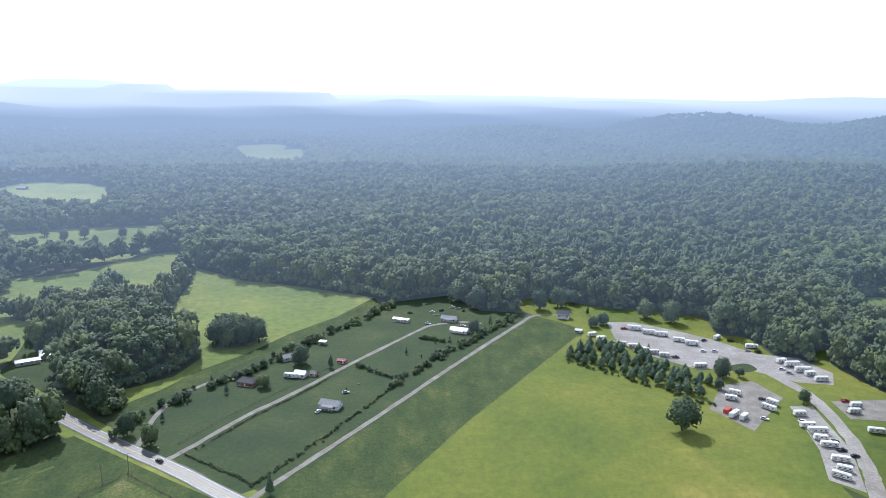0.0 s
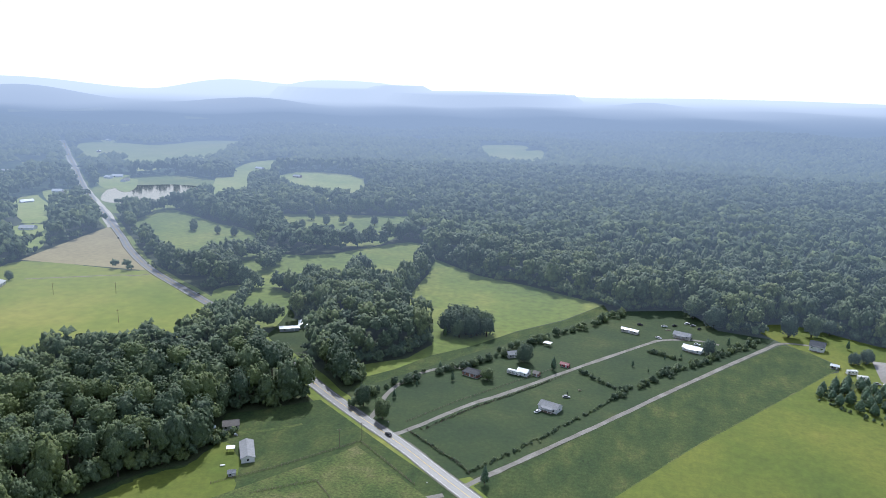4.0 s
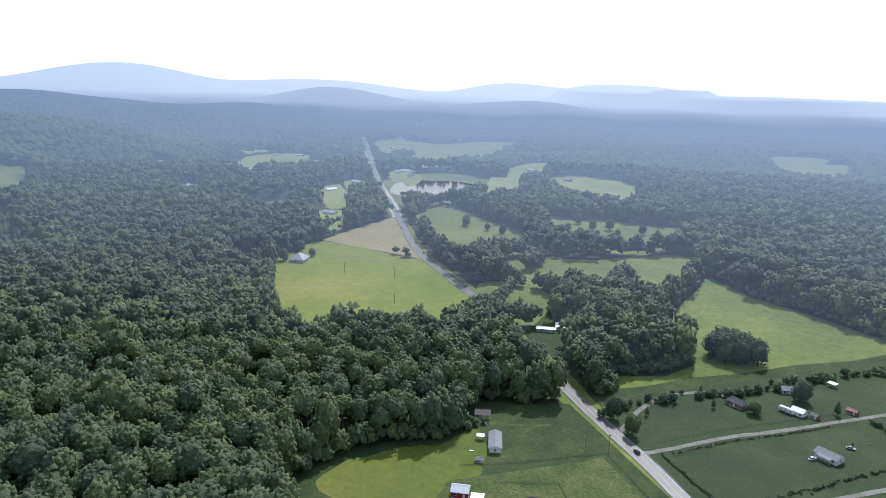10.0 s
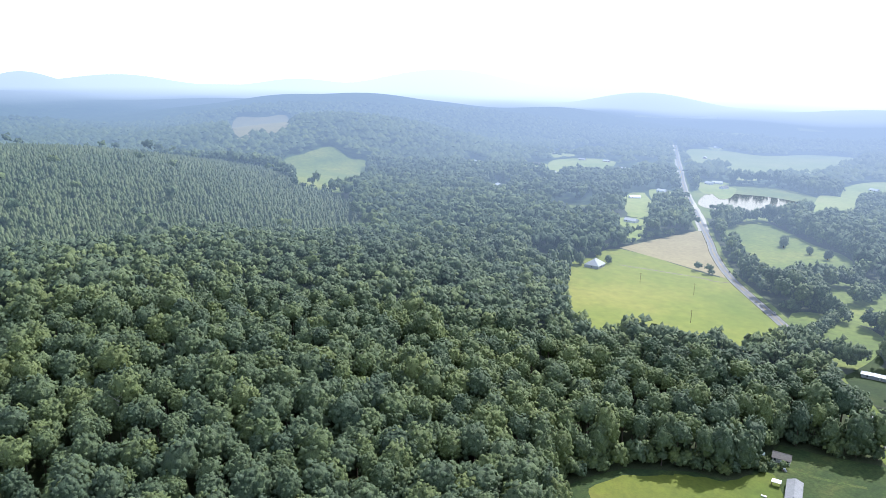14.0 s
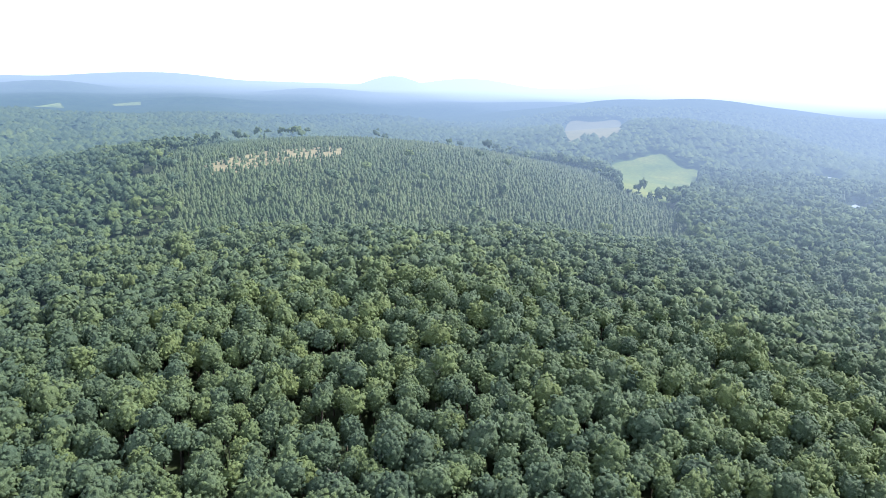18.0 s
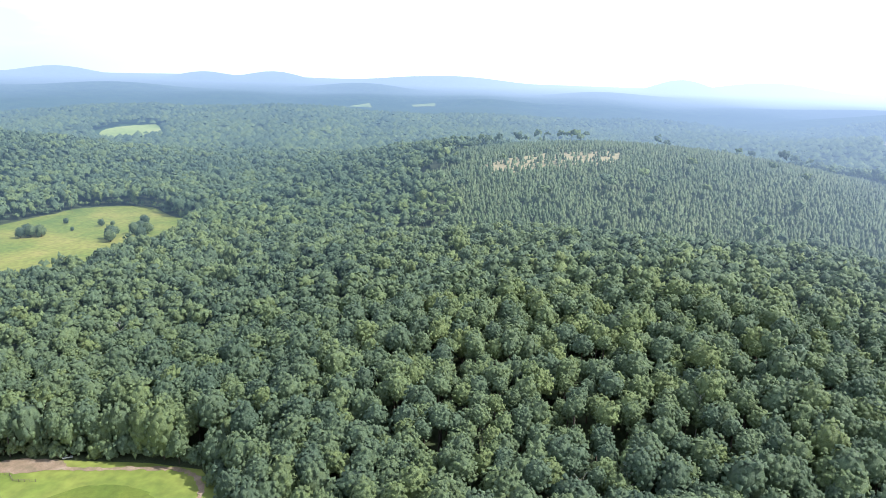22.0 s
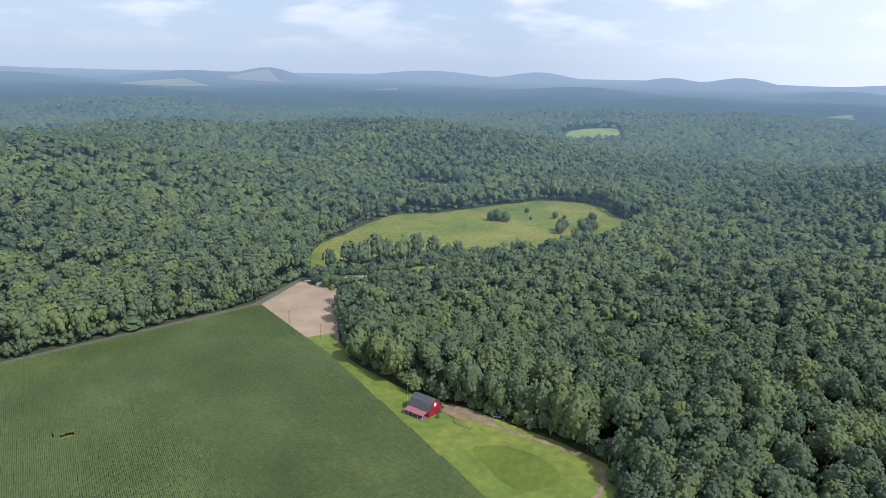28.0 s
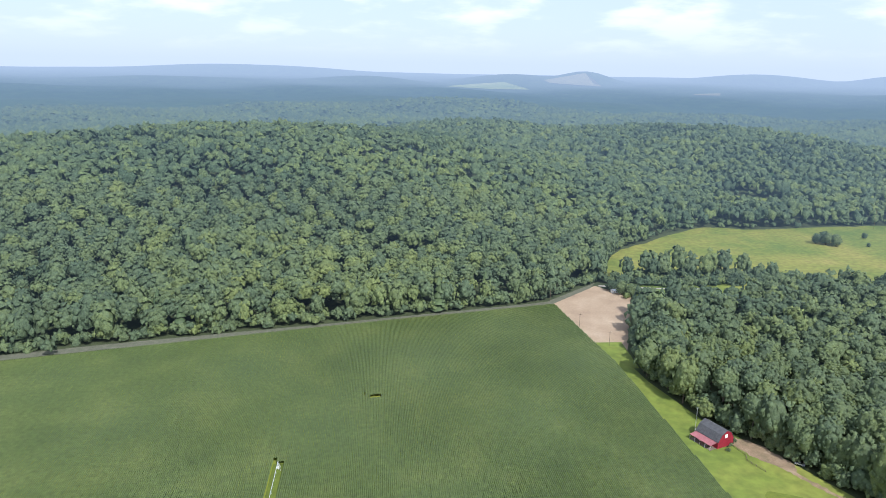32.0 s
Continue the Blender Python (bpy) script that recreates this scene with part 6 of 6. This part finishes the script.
box(bm, -3, 3, -1.2, 1.2, 0, 2.5, 0.04)
part("shell", bm, "red_box", box_ob)
for i in range(24):
    for sy in (-1, 1):
        bm = bmesh.new()
        xx = -2.85 + 5.7 * i / 23
        box(bm, xx - 0.06, xx + 0.06, sy * 1.2 - 0.03, sy * 1.2 + 0.03, 0.15, 2.35)
        part("rib", bm, "red_box", box_ob)
car_kinds = [car("sedan", "car_dark", "dark car parked on gravel"), car("sedan", "car_white", "white car parked outdoors"), car("sedan", "car_silver", "silver car parked outdoors"), car("pickup", "car_dark", "dark pickup truck parked on gravel"), car("pickup", "car_red", "dark red pickup truck parked on gravel"), car("pickup", "car_white", "white pickup truck parked outdoors")]
spots = [(94.3, 339.9, 2, 4, .17), (83.7, 321.1, 2, 2, .17), (123.7, 309.9, 2, 1, .17), (129.2, 310.2, 2, 1, .17), (129.4, 324.3, 20, 0, .17), (142.4, 324.4, 2, 3, .17), (149.5, 309.8, 2, 3, .17), (108.1, 301.8, 2, 3, .17), (135.3, 239.8, 2, 1, .17), (138.2, 218.3, 2, 3, .17), (139.1, 224.6, 2, 0, .17), (128.6, 258.5, 2, 0, .19), (161.4, 257.4, 2, 4, .17), (152.4, 285.0, -32, 2, .17), (151.0, 289.5, 2, 1, .17), (122, 241.3, -27, 1, .19), (145.4, 311.4, 2, 2, .17), (140.7, 214.6, 2, 0, .17),
         (-45, 242.6, 60, 1, .06), (-4, 363, 10, 1, .06), (-6, 344, -30, 1, .06), (12, 341.5, -15, 1, .06), (7, 372, 40, 1, .06), (10, 370, 20, 2, .06), (13, 366, 70, 0, .06), (-37, 259.5, 10, 2, .06), (-34, 361, 20, 5, .06), (-34, 365, 60, 2, .06), (-90, 205.6, 148, 0, .18), (-131.6, -184.5, 140, 2, .12), (-405, 412, 140, 1, .18), (-500, 490, 140, 0, .18), (-257, 316.5, 145, 1, .18), (-16, 361, 0, 0, .06), (1, 366, 45, 0, .06)]
used = set()
for x, y, a, i, z in spots:
    m = pose(K * x, K * y, z + 0.06, 0, 0, a)
    if i in used:
        copy_thing(car_kinds[i], m)
    else:
        used.add(i)
        car_kinds[i].matrix_world = m

# ---- standing corn ----
rng = np.random.default_rng(55)
xs = np.arange(-100.5 * K, 262 * K, 0.86)
V, T = [], []
base = 0
for i, x in enumerate(xs):
    far_y = K * np.interp(x / K, [-100.5, -99.5, -98.5, -94.5, -90.5, 20, 116, 262], [-170, -205, -262, -296, -335, -309, -284, -246])
    near_y = K * np.interp(x / K, [-100, 60, 150, 262], [-112, -102, -92, -62])
    y = np.linspace(near_y, far_y, max(3, int((near_y - far_y) / 3.6)))
    n = len(y)
    if n < 3:
        continue
    keep = np.ones(n - 1, bool)
    if 28.6 * K < x < 32.0 * K:
        keep &= y[:-1] < -194 * K
    keep &= ~((abs(x - 3) < 4.5) & (abs(y[:-1] + 354) < 1.6))
    top = 2.5 + rng.normal(size=n) * 0.08 + 0.15 * np.sin(x / 17) * np.sin(y / 23)
    wl, wr = 0.42 + rng.uniform(-0.03, 0.03, n), 0.42 + rng.uniform(-0.03, 0.03, n)
    off = rng.normal(size=n) * 0.04
    z0 = np.full(n, 2.0)
    P = np.stack([np.stack([x + off - wl, y, z0], -1), np.stack([x + off, y, top], -1), np.stack([x + off + wr, y, z0], -1)], 1)
    V.append(P.reshape(-1, 3))
    a = base + 3 * np.arange(n - 1)[keep]
    for u, v in ((0, 1), (1, 2)):
        T.append(np.stack([a + u, a + u + 3, a + v + 3], -1))
        T.append(np.stack([a + u, a + v + 3, a + v], -1))
    base += 3 * n
T = np.concatenate(T)
tagged(new("corn_rows", mesh_from("corn_rows", np.concatenate(V), T, "corn")), "standing green corn in long straight rows", "corn", kind="stuff")
sheet("irrigation_lane", [(28.4, -195), (32.2, -195), (32.2, -100), (28.4, -100)], "bright", 0.08, "bright grass strip cut through the corn", "grass", curved=False, clear=False)
pivot = thing("irrigation_pivot", 30.3, -192, 0, "white steel irrigation pivot in the corn", "irrigation pivot")
for sx, sy in ((-1, -1), (1, -1), (1, 1), (-1, 1)):
    bm = bmesh.new()
    rod(bm, (sx * 1.1, sy * 1.1, 0), (sx * 0.25, sy * 0.25, 3.6), 0.08, 0.06, 6)
    part("leg", bm, "roof_metal", pivot)
bm = bmesh.new()
rod(bm, (0, 0, 0), (0, 0, 4.3), 0.14, None, 8)
part("riser_pipe", bm, "roof_metal", pivot)
bm = bmesh.new()
box(bm, -0.35, 0.35, 0.3, 0.75, 1.0, 2.2, 0.04)
part("control_box", bm, "trim", pivot)
bm = bmesh.new()
rod(bm, (0, 0, 4.0), (0, 60, 4.0), 0.09, None, 8)
part("span_pipe", bm, "roof_metal", pivot)
for i in range(12):
    bm = bmesh.new()
    rod(bm, (-0.5, 2.5 + 5 * i, 3.2), (0, 5 + 5 * i, 4.0), 0.03, None, 5)
    rod(bm, (0.5, 2.5 + 5 * i, 3.2), (0, 5 + 5 * i, 4.0), 0.03, None, 5)
    part("truss", bm, "roof_metal", pivot)
bm = bmesh.new()
rod(bm, (-0.9, 58, 0.1), (0, 58, 4.0), 0.06, None, 5)
rod(bm, (0.9, 58, 0.1), (0, 58, 4.0), 0.06, None, 5)
part("tower", bm, "roof_metal", pivot)

# bare dead trees in the near wood
for az, d, h in [(97, 172, 17), (101, 165, 16), (92, 210, 17), (110, 190, 16), (85, 230, 17), (124, 250, 16), (140, 300, 17), (62, 230, 17), (70, 180, 16)]:
    x, y = (q / K for q in polar(az, d))
    h *= 1.5
    ob = thing("dead_tree", x, y, tree_rng.uniform(0, 360), "bare grey dead tree in the wood", "tree", "dead trees")
    bm = bmesh.new()
    rod(bm, (0, 0, 0), (0.3, 0.1, h), 0.25, 0.04, 7)
    part("trunk", bm, "dead", ob)
    for k in range(11):
        bm = bmesh.new()
        a, z = k * 2.4, h * (0.5 + 0.045 * k)
        e = (2.8 * math.cos(a), 2.8 * math.sin(a), z + 2.8)
        rod(bm, (0.2, 0.1, z), e, 0.08, 0.03, 5)
        rod(bm, e, (e[0] * 1.5, e[1] * 1.3, e[2] + 1.0), 0.03, 0.01, 4)
        part("branch", bm, "dead", ob)


# ---- small things by the road ----
def mailbox(x, y, yaw, label):
    ob = thing("mailbox", x, y, yaw, label, "mailbox")
    bm = bmesh.new()
    box(bm, -0.06, 0.06, -0.06, 0.06, 0, 1.05, 0.01)
    part("post", bm, "post", ob)
    bm = bmesh.new()
    box(bm, -0.16, 0.16, -0.3, 0.3, 1.05, 1.25, 0.02)
    rod(bm, (0, -0.3, 1.25), (0, 0.3, 1.25), 0.16, None, 10)
    bx = part("box", bm, "trim", ob)
    bm = bmesh.new()
    box(bm, 0.16, 0.19, -0.1, 0.05, 1.2, 1.42)
    part("flag", bm, "car_red", bx)


mailbox(-93.5, 213.5, 145, "white mailbox on a wooden post at the roadside")
mailbox(-66.5, 181.5, 145, "white mailbox on a wooden post beside the highway")


def junk(name, label, category, x, y, yaw, pieces):
    """A small yard thing of a few boxes: (x0, x1, y0, y1, z0, z1, material, part name)."""
    ob = thing(name, x, y, yaw, label, category)
    for x0, x1, y0, y1, z0, z1, mt, nm in pieces:
        bm = bmesh.new()
        box(bm, x0, x1, y0, y1, z0, z1, 0.04)
        part(nm, bm, mt, ob)


junk("stacked_crates", "pale weathered crates beside the farm house", "crates", -139, 186, 20, [(-0.9, 0.1, -0.6, 0.5, 0, 0.8, "post", "crate"), (0.2, 1.1, -0.5, 0.5, 0, 0.7, "wall_grey", "crate"), (-0.5, 0.5, -0.5, 0.4, 0.82, 1.5, "roof_metal", "crate")])
junk("water_trough", "grey metal trough on the farmyard grass", "trough", -131, 168, 35, [(-1.2, 1.2, -0.5, 0.5, 0.1, 0.6, "steel", "basin"), (-1.1, -0.9, -0.5, 0.5, 0, 0.12, "post", "skid"), (0.9, 1.1, -0.5, 0.5, 0, 0.12, "post", "skid")])
junk("utility_trailer", "low flat utility trailer in a mown lot", "trailer", -2, 358, 30, [(-1.8, 1.8, -0.9, 0.9, 0.5, 0.66, "post", "deck"), (-1.85, -1.75, -0.9, 0.9, 0.66, 1.1, "steel", "gate"), (-0.4, 0.3, -1.1, -0.92, 0.05, 0.65, "tyre", "wheel"), (-0.4, 0.3, 0.92, 1.1, 0.05, 0.65, "tyre", "wheel"), (1.8, 3.0, -0.06, 0.06, 0.45, 0.55, "steel", "drawbar")])
junk("picnic_table", "wooden picnic table on the mown lot", "table", -33, 268, 10, [(-0.9, 0.9, -0.4, 0.4, 0.7, 0.76, "post", "tabletop"), (-0.9, 0.9, -0.85, -0.6, 0.42, 0.47, "post", "bench"), (-0.9, 0.9, 0.6, 0.85, 0.42, 0.47, "post", "bench"), (-0.7, -0.6, -0.8, 0.8, 0, 0.42, "post", "trestle"), (0.6, 0.7, -0.8, 0.8, 0, 0.42, "post", "trestle")])
